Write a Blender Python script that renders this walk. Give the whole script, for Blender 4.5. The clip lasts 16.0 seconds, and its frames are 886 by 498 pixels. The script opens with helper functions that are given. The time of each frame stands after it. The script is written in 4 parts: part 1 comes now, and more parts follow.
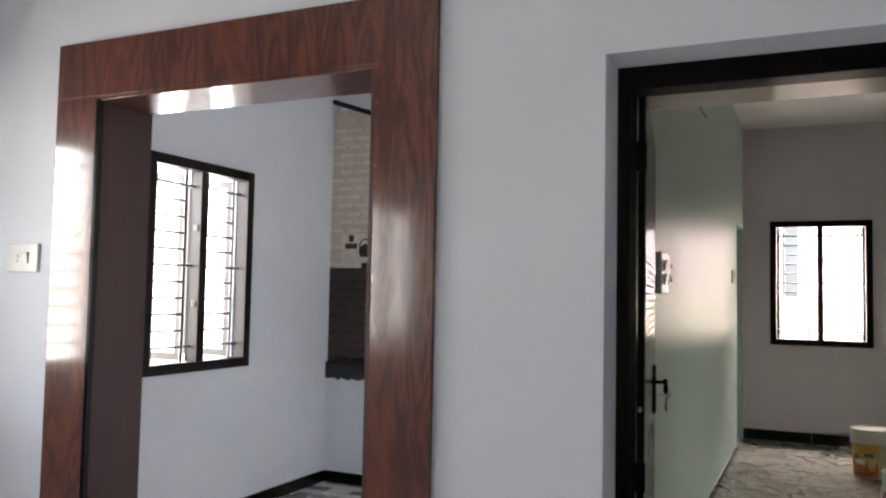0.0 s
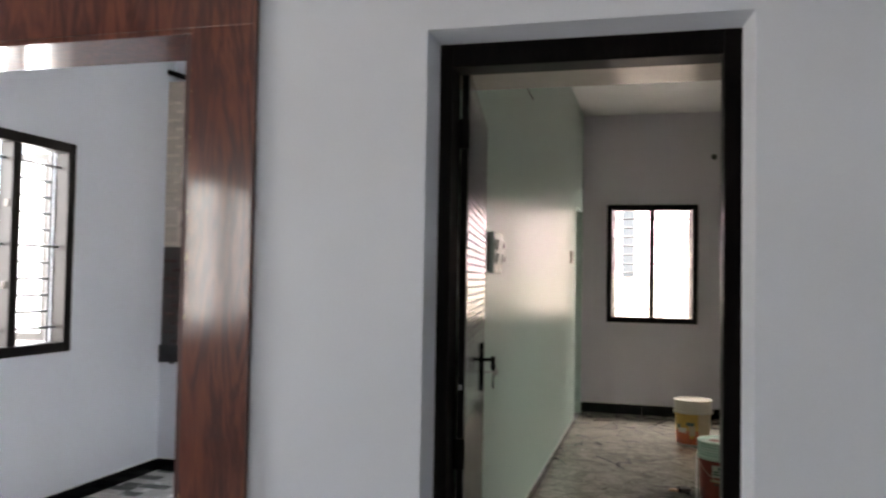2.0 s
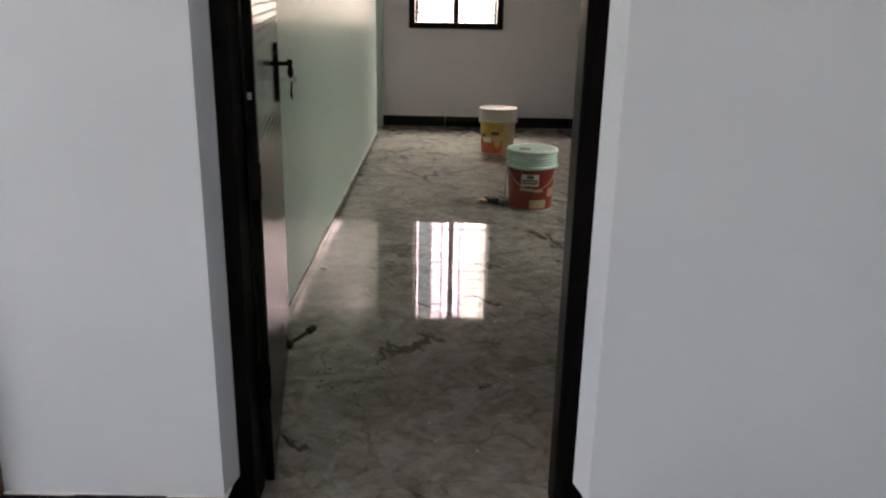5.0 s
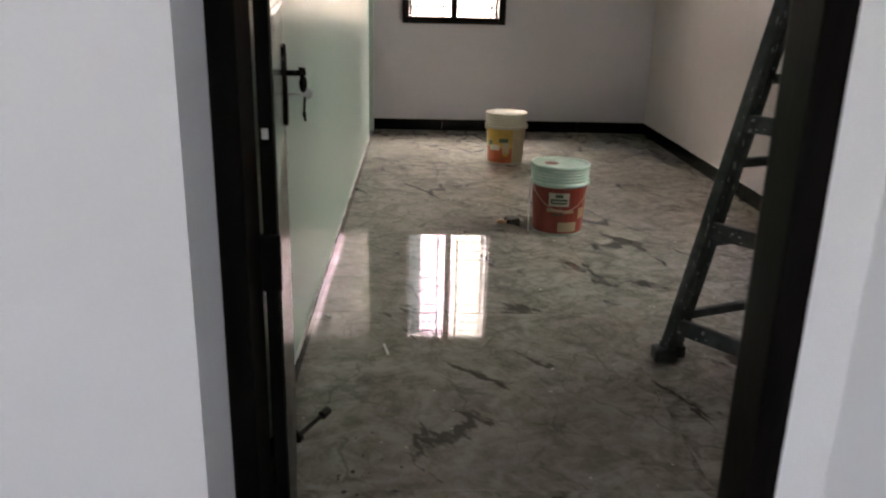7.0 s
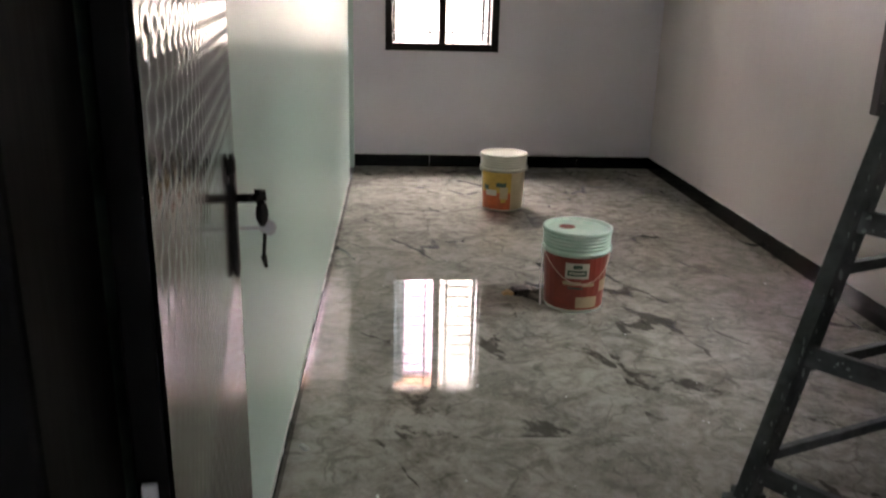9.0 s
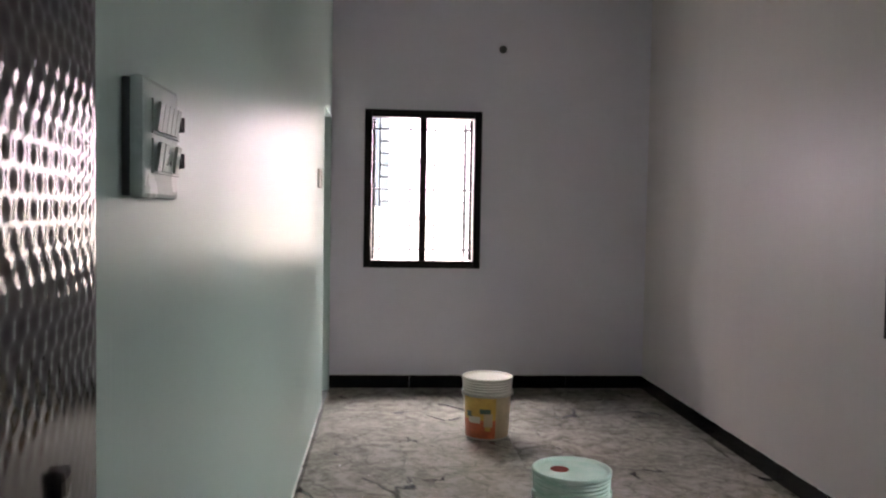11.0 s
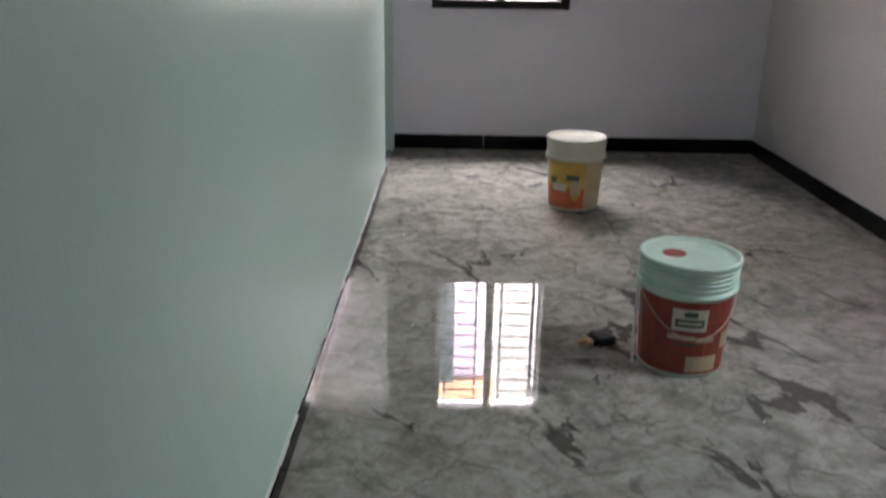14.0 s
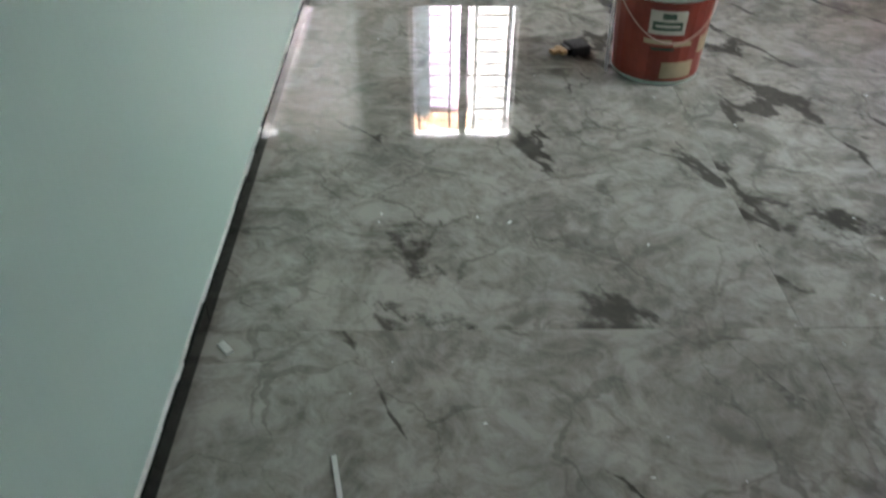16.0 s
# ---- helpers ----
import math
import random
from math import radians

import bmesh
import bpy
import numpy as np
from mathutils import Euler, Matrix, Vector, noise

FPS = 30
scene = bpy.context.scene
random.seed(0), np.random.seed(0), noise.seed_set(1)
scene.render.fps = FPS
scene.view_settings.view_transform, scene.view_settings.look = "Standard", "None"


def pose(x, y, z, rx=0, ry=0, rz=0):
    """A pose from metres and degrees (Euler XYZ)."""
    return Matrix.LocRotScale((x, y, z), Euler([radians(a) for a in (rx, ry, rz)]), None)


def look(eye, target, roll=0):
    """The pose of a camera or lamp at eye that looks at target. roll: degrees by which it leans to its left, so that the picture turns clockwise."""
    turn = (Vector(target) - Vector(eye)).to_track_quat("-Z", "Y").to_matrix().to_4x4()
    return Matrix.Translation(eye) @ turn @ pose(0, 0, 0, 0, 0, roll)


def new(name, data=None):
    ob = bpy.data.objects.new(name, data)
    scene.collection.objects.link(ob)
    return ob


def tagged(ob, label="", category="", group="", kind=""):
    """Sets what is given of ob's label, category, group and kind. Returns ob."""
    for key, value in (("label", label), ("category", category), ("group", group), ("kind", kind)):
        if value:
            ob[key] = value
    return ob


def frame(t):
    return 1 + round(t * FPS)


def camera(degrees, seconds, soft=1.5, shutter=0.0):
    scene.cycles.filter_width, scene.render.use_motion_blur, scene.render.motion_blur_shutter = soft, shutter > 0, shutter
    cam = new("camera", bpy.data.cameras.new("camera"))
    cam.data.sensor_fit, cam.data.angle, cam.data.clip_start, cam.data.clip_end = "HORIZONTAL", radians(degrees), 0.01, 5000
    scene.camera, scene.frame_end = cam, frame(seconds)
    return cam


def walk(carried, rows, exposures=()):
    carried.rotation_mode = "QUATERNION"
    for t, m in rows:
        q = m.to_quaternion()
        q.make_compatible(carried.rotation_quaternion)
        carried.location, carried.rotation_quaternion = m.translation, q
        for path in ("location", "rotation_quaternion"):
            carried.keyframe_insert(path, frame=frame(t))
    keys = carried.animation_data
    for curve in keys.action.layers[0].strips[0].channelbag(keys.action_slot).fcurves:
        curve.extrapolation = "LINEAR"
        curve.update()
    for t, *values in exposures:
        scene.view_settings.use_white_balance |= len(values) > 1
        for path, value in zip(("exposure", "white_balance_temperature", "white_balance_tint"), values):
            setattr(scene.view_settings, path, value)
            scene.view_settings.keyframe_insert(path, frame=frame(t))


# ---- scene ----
cam = camera(57.6, 16.0, soft=2.2, shutter=0.5)
PATH = [
    (0, (0.654, -2.275, 1.372), (-0.183, -0.462, 1.484), 1.1),
    (0.5, (0.675, -2.265, 1.371), (-0.154, -0.448, 1.478), 1.0),
    (1, (0.699, -2.242, 1.365), (-0.073, -0.399, 1.46), 1.0),
    (1.5, (0.728, -2.224, 1.371), (0.068, -0.338, 1.458), 0.9),
    (2, (0.745, -2.189, 1.366), (0.234, -0.256, 1.438), 1.0),
    (2.5, (0.686, -2.165, 1.353), (0.361, -0.192, 1.389), 1.2),
    (3, (0.691, -2.162, 1.285), (0.51, -0.198, 0.953), 1.4),
    (3.5, (0.68, -2.133, 1.315), (0.55, -0.198, 0.825), 1.1),
    (4, (0.676, -2.004, 1.309), (0.587, -0.089, 0.741), 1.1),
    (6.3, (0.497, -1.215, 1.215), (0.571, 0.687, 0.601), 1.4),
    (6.5, (0.473, -1.145, 1.211), (0.55, 0.759, 0.603), 1.5),
    (7, (0.398, -0.981, 1.246), (0.465, 0.92, 0.628), 1.4),
    (7.5, (0.339, -0.792, 1.251), (0.408, 1.106, 0.626), 1.3),
    (8, (0.357, -0.585, 1.285), (0.436, 1.313, 0.658), 1.2),
    (8.5, (0.355, -0.419, 1.314), (0.462, 1.481, 0.699), 1.2),
    (9, (0.329, -0.256, 1.344), (0.451, 1.65, 0.75), 1.4),
    (9.5, (0.31, -0.171, 1.389), (0.479, 1.78, 0.984), 1.5),
    (9.7, (0.322, -0.131, 1.401), (0.511, 1.84, 1.12), 1.4),
    (11.8, (0.421, 0.322, 1.363), (0.451, 2.32, 1.281), 0.8),
    (12, (0.419, 0.380, 1.361), (0.401, 2.378, 1.27), 0.9),
    (12.5, (0.414, 0.494, 1.349), (0.341, 2.49, 1.248), 1.1),
    (13, (0.405, 0.660, 1.311), (0.331, 2.653, 1.158), 1.0),
    (13.5, (0.419, 0.778, 1.268), (0.392, 2.73, 0.832), 0.8),
    (14, (0.413, 0.838, 1.212), (0.392, 2.725, 0.545), 0.9),
    (14.5, (0.392, 0.85, 1.182), (0.36, 2.673, 0.361), 0.7),
    (15, (0.397, 0.859, 1.147), (0.366, 2.597, 0.158), 0.7),
    (15.5, (0.416, 0.854, 1.121), (0.398, 2.519, 0.014), 0.6),
    (16, (0.448, 0.853, 1.103), (0.482, 2.437, -0.119), 0.5),
]
walk(cam, [(t, look(eye, target, roll)) for t, eye, target, roll in PATH],
     exposures=[(0.0, 3.85, 7150, 13), (4.0, 3.94, 7250, 14), (6.5, 4.28, 7300, 15), (7.5, 4.33, 7300, 16), (8.5, 4.45, 7100, 16),
                (9.5, 4.42, 6750, 17), (12.0, 4.12, 6450, 19), (13.0, 4.1, 6450, 18), (14.5, 4.5, 6100, 11), (16.0, 4.78, 6100, 8)])

# ---- light ----
SUN_ELEV, SUN_ROT = radians(60), radians(174)
world = bpy.data.worlds.new("World")
scene.world = world
world.use_nodes = True
wn = world.node_tree
sky = wn.nodes.new("ShaderNodeTexSky")
sky.sky_type = "NISHITA"
sky.sun_disc = False
sky.sun_elevation, sky.sun_rotation = SUN_ELEV, SUN_ROT
sky.dust_density, sky.air_density, sky.ozone_density = 2.5, 1.0, 1.0
wn.links.new(sky.outputs[0], wn.nodes["Background"].inputs[0])
wn.nodes["Background"].inputs[1].default_value = 0.15


def lamp(name, kind, energy, m, colour=(1, 1, 1), size=(1, 1)):
    data = bpy.data.lights.new(name, kind)
    data.energy, data.color = energy, colour
    ob = new(name, data)
    ob.matrix_world = m
    if kind == "AREA":
        data.shape, data.size, data.size_y = "RECTANGLE", size[0], size[1]
    else:
        data.angle = radians(0.6)
    return ob


lamp("sun", "SUN", 2.0, look((1.0, -9.5, 16.5), (0, 0, 0)), (1.0, 0.95, 0.87))
# daylight of the sky falling in at each window
lamp("sky_bedroom_back", "AREA", 44, look((0.69, 7.36, 3.12), (0.8, 4.4, 0.8)), (1.0, 0.955, 0.915), (1.6, 1.0))
lamp("sky_bedroom_back_left", "AREA", 5, look((-1.15, 7.7, 1.9), (1.6, 3.2, 0.7)), (1.0, 0.955, 0.915), (1.2, 1.3))
lamp("sky_bedroom_back_right", "AREA", 54, look((2.75, 7.8, 1.9), (0.1, 3.0, 0.9)), (1.0, 0.955, 0.915), (1.2, 1.3))
lamp("sky_bedroom_right", "AREA", 13, look((3.45, 2.0, 2.4), (0.0, 2.2, 1.25)), (0.92, 1.0, 0.93), (2.8, 0.7))
lamp("sky_kitchen", "AREA", 39, look((-3.45, 1.45, 1.75), (-1.4, 1.45, 1.3)), (0.94, 0.97, 1.0), (1.9, 1.9))
lamp("sky_hall_front", "AREA", 3.4, look((-3.07, -0.925, 1.55), (0.2, -0.925, 1.4)), (0.98, 0.98, 1.0), (0.91, 1.18))
lamp("sky_hall_back", "AREA", 4.6, look((-3.07, -4.15, 1.55), (0.6, -4.0, 1.4)), (0.98, 0.98, 1.0), (1.46, 1.18))

# ---- materials ----


def material(name, colour, rough=0.6, metal=0.0, vary=0.12, scale=6.0, fine=80.0, bump=0.1, second=None, spec=0.5,
             island=False, coat=0.0, stretch=(1, 1, 1)):
    """A surface with two scales of variation, mixed between colour and second, and fine relief."""
    m = bpy.data.materials.new(name)
    m.use_nodes = True
    t = m.node_tree
    b = t.nodes["Principled BSDF"]
    geo = t.nodes.new("ShaderNodeTexCoord")
    mp = t.nodes.new("ShaderNodeMapping")
    mp.inputs["Scale"].default_value = stretch
    t.links.new(geo.outputs["Object"], mp.inputs[0])
    n1, n2 = t.nodes.new("ShaderNodeTexNoise"), t.nodes.new("ShaderNodeTexNoise")
    n1.inputs["Scale"].default_value, n1.inputs["Detail"].default_value = scale, 4
    n2.inputs["Scale"].default_value, n2.inputs["Detail"].default_value = fine, 3
    for n in (n1, n2):
        t.links.new(mp.outputs[0], n.inputs["Vector"])
    add = t.nodes.new("ShaderNodeMath")
    add.operation = "MULTIPLY_ADD"
    add.inputs[1].default_value = 0.35
    t.links.new(n2.outputs[0], add.inputs[0])
    t.links.new(n1.outputs[0], add.inputs[2])
    ramp = t.nodes.new("ShaderNodeValToRGB")
    dark = second or tuple(c * (1 - 2 * vary) for c in colour)
    lite = colour if second else tuple(min(1, c * (1 + vary)) for c in colour)
    ramp.color_ramp.elements[0].position, ramp.color_ramp.elements[1].position = 0.42, 0.92
    ramp.color_ramp.elements[0].color, ramp.color_ramp.elements[1].color = (*dark, 1), (*lite, 1)
    t.links.new(add.outputs[0], ramp.inputs[0])
    t.links.new(ramp.outputs[0], b.inputs["Base Color"])
    b.inputs["Metallic"].default_value = metal
    b.inputs["Specular IOR Level"].default_value = spec
    b.inputs["Coat Weight"].default_value = coat
    b.inputs["Coat Roughness"].default_value = 0.08
    rr = t.nodes.new("ShaderNodeMapRange")
    rr.inputs["To Min"].default_value, rr.inputs["To Max"].default_value = max(0.02, rough - 0.06), min(1, rough + 0.08)
    t.links.new(n1.outputs[0], rr.inputs[0])
    t.links.new(rr.outputs[0], b.inputs["Roughness"])
    if bump:
        bp = t.nodes.new("ShaderNodeBump")
        bp.inputs["Strength"].default_value, bp.inputs["Distance"].default_value = bump, 0.01
        t.links.new(n2.outputs[0], bp.inputs["Height"])
        t.links.new(bp.outputs[0], b.inputs["Normal"])
    return m


def wood_material(name, dark, lite, rough, coat, spec=0.5):
    """Flamed veneer: stretched, distorted rings with fine pores along the grain."""
    m = bpy.data.materials.new(name)
    m.use_nodes = True
    t = m.node_tree
    b = t.nodes["Principled BSDF"]
    tc, mp = t.nodes.new("ShaderNodeTexCoord"), t.nodes.new("ShaderNodeMapping")
    mp.inputs["Scale"].default_value = (1, 1, 0.16)
    t.links.new(tc.outputs["Object"], mp.inputs[0])
    wave = t.nodes.new("ShaderNodeTexNoise")
    wave.inputs["Scale"].default_value, wave.inputs["Detail"].default_value, wave.inputs["Distortion"].default_value = 9.0, 5, 1.9
    pore = t.nodes.new("ShaderNodeTexNoise")
    pore.inputs["Scale"].default_value, pore.inputs["Detail"].default_value = 90.0, 3
    t.links.new(mp.outputs[0], wave.inputs["Vector"])
    t.links.new(mp.outputs[0], pore.inputs["Vector"])
    fold = t.nodes.new("ShaderNodeMath")
    fold.operation = "PINGPONG"
    fold.inputs[1].default_value = 0.12
    t.links.new(wave.outputs[0], fold.inputs[0])
    broad = t.nodes.new("ShaderNodeTexNoise")
    broad.inputs["Scale"].default_value, broad.inputs["Detail"].default_value = 3.0, 3
    t.links.new(mp.outputs[0], broad.inputs["Vector"])
    tone = t.nodes.new("ShaderNodeMath")
    tone.operation = "MULTIPLY_ADD"
    tone.inputs[1].default_value = 0.16
    t.links.new(broad.outputs[0], tone.inputs[0])
    t.links.new(fold.outputs[0], tone.inputs[2])
    mix = t.nodes.new("ShaderNodeMath")
    mix.operation = "MULTIPLY_ADD"
    mix.inputs[1].default_value = 0.09
    t.links.new(pore.outputs[0], mix.inputs[0])
    t.links.new(tone.outputs[0], mix.inputs[2])
    ramp = t.nodes.new("ShaderNodeValToRGB")
    ramp.color_ramp.elements[0].position, ramp.color_ramp.elements[1].position = 0.12, 0.27
    ramp.color_ramp.elements[0].color, ramp.color_ramp.elements[1].color = (*dark, 1), (*lite, 1)
    t.links.new(mix.outputs[0], ramp.inputs[0])
    t.links.new(ramp.outputs[0], b.inputs["Base Color"])
    b.inputs["Roughness"].default_value = rough
    b.inputs["Specular IOR Level"].default_value = spec
    b.inputs["Coat Weight"].default_value, b.inputs["Coat Roughness"].default_value = coat, 0.10
    bp = t.nodes.new("ShaderNodeBump")
    bp.inputs["Strength"].default_value, bp.inputs["Distance"].default_value = 0.04, 0.01
    t.links.new(pore.outputs[0], bp.inputs["Height"])
    t.links.new(bp.outputs[0], b.inputs["Normal"])
    return m


def marble_material(name, base, lite, vein, rough, veins=1.0):
    """Polished stone-look tile: clouded pebbly ground, fine mottles, long broken dark veins; each tile has its own cut of the stone."""
    m = bpy.data.materials.new(name)
    m.use_nodes = True
    t = m.node_tree
    b = t.nodes["Principled BSDF"]
    geo, info = t.nodes.new("ShaderNodeNewGeometry"), t.nodes.new("ShaderNodeObjectInfo")
    cut = t.nodes.new("ShaderNodeVectorMath")
    cut.operation = "MULTIPLY_ADD"
    cut.inputs[1].default_value = (17.3, 31.7, 0.0)
    t.links.new(info.outputs["Random"], cut.inputs[0])
    t.links.new(geo.outputs["Position"], cut.inputs[2])
    mp = t.nodes.new("ShaderNodeMapping")
    mp.vector_type = "TEXTURE"
    mp.inputs["Rotation"].default_value = (0, 0, radians(-58))
    mp.inputs["Scale"].default_value = (2.6, 1.0, 1.0)
    t.links.new(cut.outputs[0], mp.inputs[0])

    def noise_node(scale, detail, distort=0.0, rough_=0.55, stretched=False):
        n = t.nodes.new("ShaderNodeTexNoise")
        n.inputs["Scale"].default_value, n.inputs["Detail"].default_value = scale, detail
        n.inputs["Distortion"].default_value, n.inputs["Roughness"].default_value = distort, rough_
        t.links.new((mp if stretched else cut).outputs[0], n.inputs["Vector"])
        return n

    def span(node, lo, hi, to_lo=0.0, to_hi=1.0, out=0):
        r = t.nodes.new("ShaderNodeMapRange")
        r.interpolation_type = "SMOOTHSTEP"
        r.inputs["From Min"].default_value, r.inputs["From Max"].default_value = lo, hi
        r.inputs["To Min"].default_value, r.inputs["To Max"].default_value = to_lo, to_hi
        t.links.new(node.outputs[out], r.inputs[0])
        return r

    def join(op, a, k):
        m_ = t.nodes.new("ShaderNodeMath")
        m_.operation = op
        t.links.new(a.outputs[0], m_.inputs[0])
        if isinstance(k, float):
            m_.inputs[1].default_value = k
        else:
            t.links.new(k.outputs[0], m_.inputs[1])
        return m_

    def blend(fac, a, colour):
        mix = t.nodes.new("ShaderNodeMix")
        mix.data_type = "RGBA"
        t.links.new(fac.outputs[0], mix.inputs[0])
        t.links.new(a, mix.inputs[6])
        mix.inputs[7].default_value = (*colour, 1)
        return mix.outputs[2]

    def bent(scale, amount, stretched):
        """Coordinates pushed about by a noise, to make edges wander."""
        n = noise_node(scale, 4, 0.0, 0.6, stretched)
        v = t.nodes.new("ShaderNodeVectorMath")
        v.operation = "MULTIPLY_ADD"
        v.inputs[1].default_value = (amount, amount, 0)
        t.links.new(n.outputs["Color"], v.inputs[0])
        t.links.new((mp if stretched else cut).outputs[0], v.inputs[2])
        return v

    def cracks(scale, wander, amount, stretched):
        c = t.nodes.new("ShaderNodeTexVoronoi")
        c.feature = "DISTANCE_TO_EDGE"
        c.inputs["Scale"].default_value = scale
        t.links.new(bent(wander, amount, stretched).outputs[0], c.inputs["Vector"])
        return c

    cloud, grain = noise_node(4.6, 8, 1.4, 0.68), noise_node(19.0, 6, 0.9, 0.7)
    both = join("ADD", join("MULTIPLY", cloud, 0.60), join("MULTIPLY", grain, 0.40))
    ramp = t.nodes.new("ShaderNodeValToRGB")
    ramp.color_ramp.elements[0].position, ramp.color_ramp.elements[1].position = 0.40, 0.58
    ramp.color_ramp.elements[0].color, ramp.color_ramp.elements[1].color = (*base, 1), (*lite, 1)
    t.links.new(both.outputs[0], ramp.inputs[0])
    # hairline network, faint
    hair = span(join("SUBTRACT", cracks(4.2, 5.0, 0.22, False), join("MULTIPLY", span(noise_node(5.0, 3), 0.42, 0.66), 0.035)), -0.012, 0.012, 0.36 * veins, 0.0)
    colour = blend(hair, ramp.outputs[0], vein)
    # long diagonal veins of changing width, cut short in places, with dark pools along them
    gate = span(noise_node(2.3, 2.5, 0.0, 0.5), 0.46, 0.62, -0.014, 0.026)
    ragged = join("MULTIPLY", join("SUBTRACT", noise_node(30.0, 4, 0.0, 0.62), 0.5), 0.07)
    long = span(join("SUBTRACT", cracks(2.5, 4.2, 0.34, True), join("ADD", gate, ragged)), -0.014, 0.012, 0.86 * veins, 0.0)
    colour = blend(long, colour, vein)
    pool = span(join("ADD", noise_node(4.6, 4, 0.5, 0.55, True), join("MULTIPLY", ragged, 1.2)), 0.68, 0.73, 0.0, 0.34 * veins)
    colour = blend(pool, colour, tuple(c * 1.6 for c in vein))
    t.links.new(colour, b.inputs["Base Color"])
    t.links.new(span(noise_node(1.3, 6, 0.3), 0.4, 0.75, rough, rough + 0.05).outputs[0], b.inputs["Roughness"])
    b.inputs["IOR"].default_value = 1.55
    return m


M_HALL = material("hall_wall_paint", (0.69, 0.72, 0.755), 0.55, vary=0.03, scale=1.5, fine=140, bump=0.04)
M_GREEN = material("pale_green_paint", (0.565, 0.70, 0.645), 0.33, vary=0.012, scale=1.0, fine=26, bump=0.09, spec=0.30, stretch=(1, 3, 0.06))
M_LILAC = material("pale_lilac_paint", (0.78, 0.745, 0.80), 0.50, vary=0.03, scale=1.5, fine=140, bump=0.04)
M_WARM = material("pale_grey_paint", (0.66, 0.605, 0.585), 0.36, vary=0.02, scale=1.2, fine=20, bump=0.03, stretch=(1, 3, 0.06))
M_WHITE = material("white_ceiling_paint", (0.86, 0.86, 0.85), 0.7, vary=0.03, scale=2, fine=120, bump=0.04)
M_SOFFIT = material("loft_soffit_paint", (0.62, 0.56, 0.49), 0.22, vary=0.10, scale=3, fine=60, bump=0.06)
M_KITCH = material("kitchen_wall_paint", (0.72, 0.75, 0.80), 0.55, vary=0.02, scale=1.5, fine=140, bump=0.03)
M_SKIRT = material("black_skirting_tile", (0.0035, 0.0035, 0.004), 0.12, vary=0.3, scale=9, fine=90, bump=0.0, spec=0.16)
M_PUTTY = material("white_putty", (0.78, 0.77, 0.74), 0.8, vary=0.1, scale=20, fine=150, bump=0.2)
M_CASING = wood_material("red_brown_veneer", (0.060, 0.015, 0.009), (0.165, 0.043, 0.020), 0.30, 1.0, 0.3)
M_CASIN2 = material("plum_brown_laminate", (0.075, 0.034, 0.030), 0.35, spec=0.25, vary=0.15, scale=3, fine=60, bump=0.03, stretch=(1, 1, 0.1))
M_DARKWOOD = wood_material("near_black_polished_wood", (0.0012, 0.001, 0.001), (0.005, 0.0035, 0.003), 0.38, 0.0, 0.07)
M_LEAF = material("dark_brown_embossed_laminate", (0.018, 0.014, 0.013), 0.13, vary=0.25, scale=5, fine=60, bump=0.0, spec=0.5)
M_WINFRAME = material("dark_brown_window_paint", (0.008, 0.0055, 0.005), 0.4, vary=0.2, scale=8, fine=90, bump=0.05, spec=0.2)
M_BAR = material("dark_grille_paint", (0.05, 0.05, 0.055), 0.45, vary=0.1, scale=10, fine=90, bump=0.05)
M_BARPALE = material("pale_grille_paint", (0.40, 0.41, 0.43), 0.45, vary=0.1, scale=10, fine=90, bump=0.05)
# switchboard's white plastic, with the wall's green reflection and dimmer light in its colour
M_SWITCH = material("wall_tinted_white_plastic", (0.50, 0.60, 0.545), 0.25, vary=0.03, scale=10, fine=90, bump=0.0)
M_BLACKMETAL = material("black_bronze_metal", (0.03, 0.026, 0.024), 0.25, metal=0.7, vary=0.2, scale=20, fine=120, bump=0.03)
M_STEEL = material("worn_steel", (0.55, 0.55, 0.54), 0.3, metal=1.0, vary=0.1, scale=20, fine=120, bump=0.03)
M_PLASTIC = material("white_plastic", (0.78, 0.78, 0.74), 0.25, vary=0.03, scale=10, fine=90, bump=0.0)
M_KNOB = material("dark_grey_plastic", (0.06, 0.06, 0.06), 0.35, vary=0.1, scale=10, fine=90, bump=0.0)
M_FLOOR = marble_material("brown_grey_marble_tile", (0.190, 0.172, 0.149), (0.415, 0.388, 0.345), (0.046, 0.039, 0.033), 0.015)
M_HALLFLOOR = marble_material("grey_hall_tile", (0.34, 0.35, 0.36), (0.48, 0.49, 0.50), (0.26, 0.26, 0.27), 0.10, 0.3)
M_GROUT = material("grey_grout", (0.16, 0.15, 0.14), 0.8, vary=0.15, scale=20, fine=150, bump=0.1)
M_KT_W = material("pale_kitchen_floor_tile", (0.70, 0.70, 0.67), 0.25, vary=0.08, scale=5, fine=60, bump=0.02)
M_KT_G = material("grey_kitchen_floor_tile", (0.24, 0.25, 0.24), 0.25, vary=0.2, scale=8, fine=60, bump=0.02)
# tile grounds darker than the raised tiles: shade of the embossing put into colour
M_BED_L = material("cream_tile_shaded_ground", (0.57, 0.49, 0.41), 0.5, vary=0.1, scale=9, fine=60, bump=0.05)
M_BED_D = material("dark_tile_shaded_ground", (0.030, 0.018, 0.014), 0.4, vary=0.2, scale=9, fine=60, bump=0.05)
M_TILE_L = material("cream_embossed_tile", (0.70, 0.61, 0.51), 0.3, vary=0.12, scale=9, fine=60, bump=0.05)
M_TILE_D = material("dark_brown_embossed_tile", (0.060, 0.034, 0.027), 0.16, vary=0.3, scale=9, fine=60, bump=0.05)
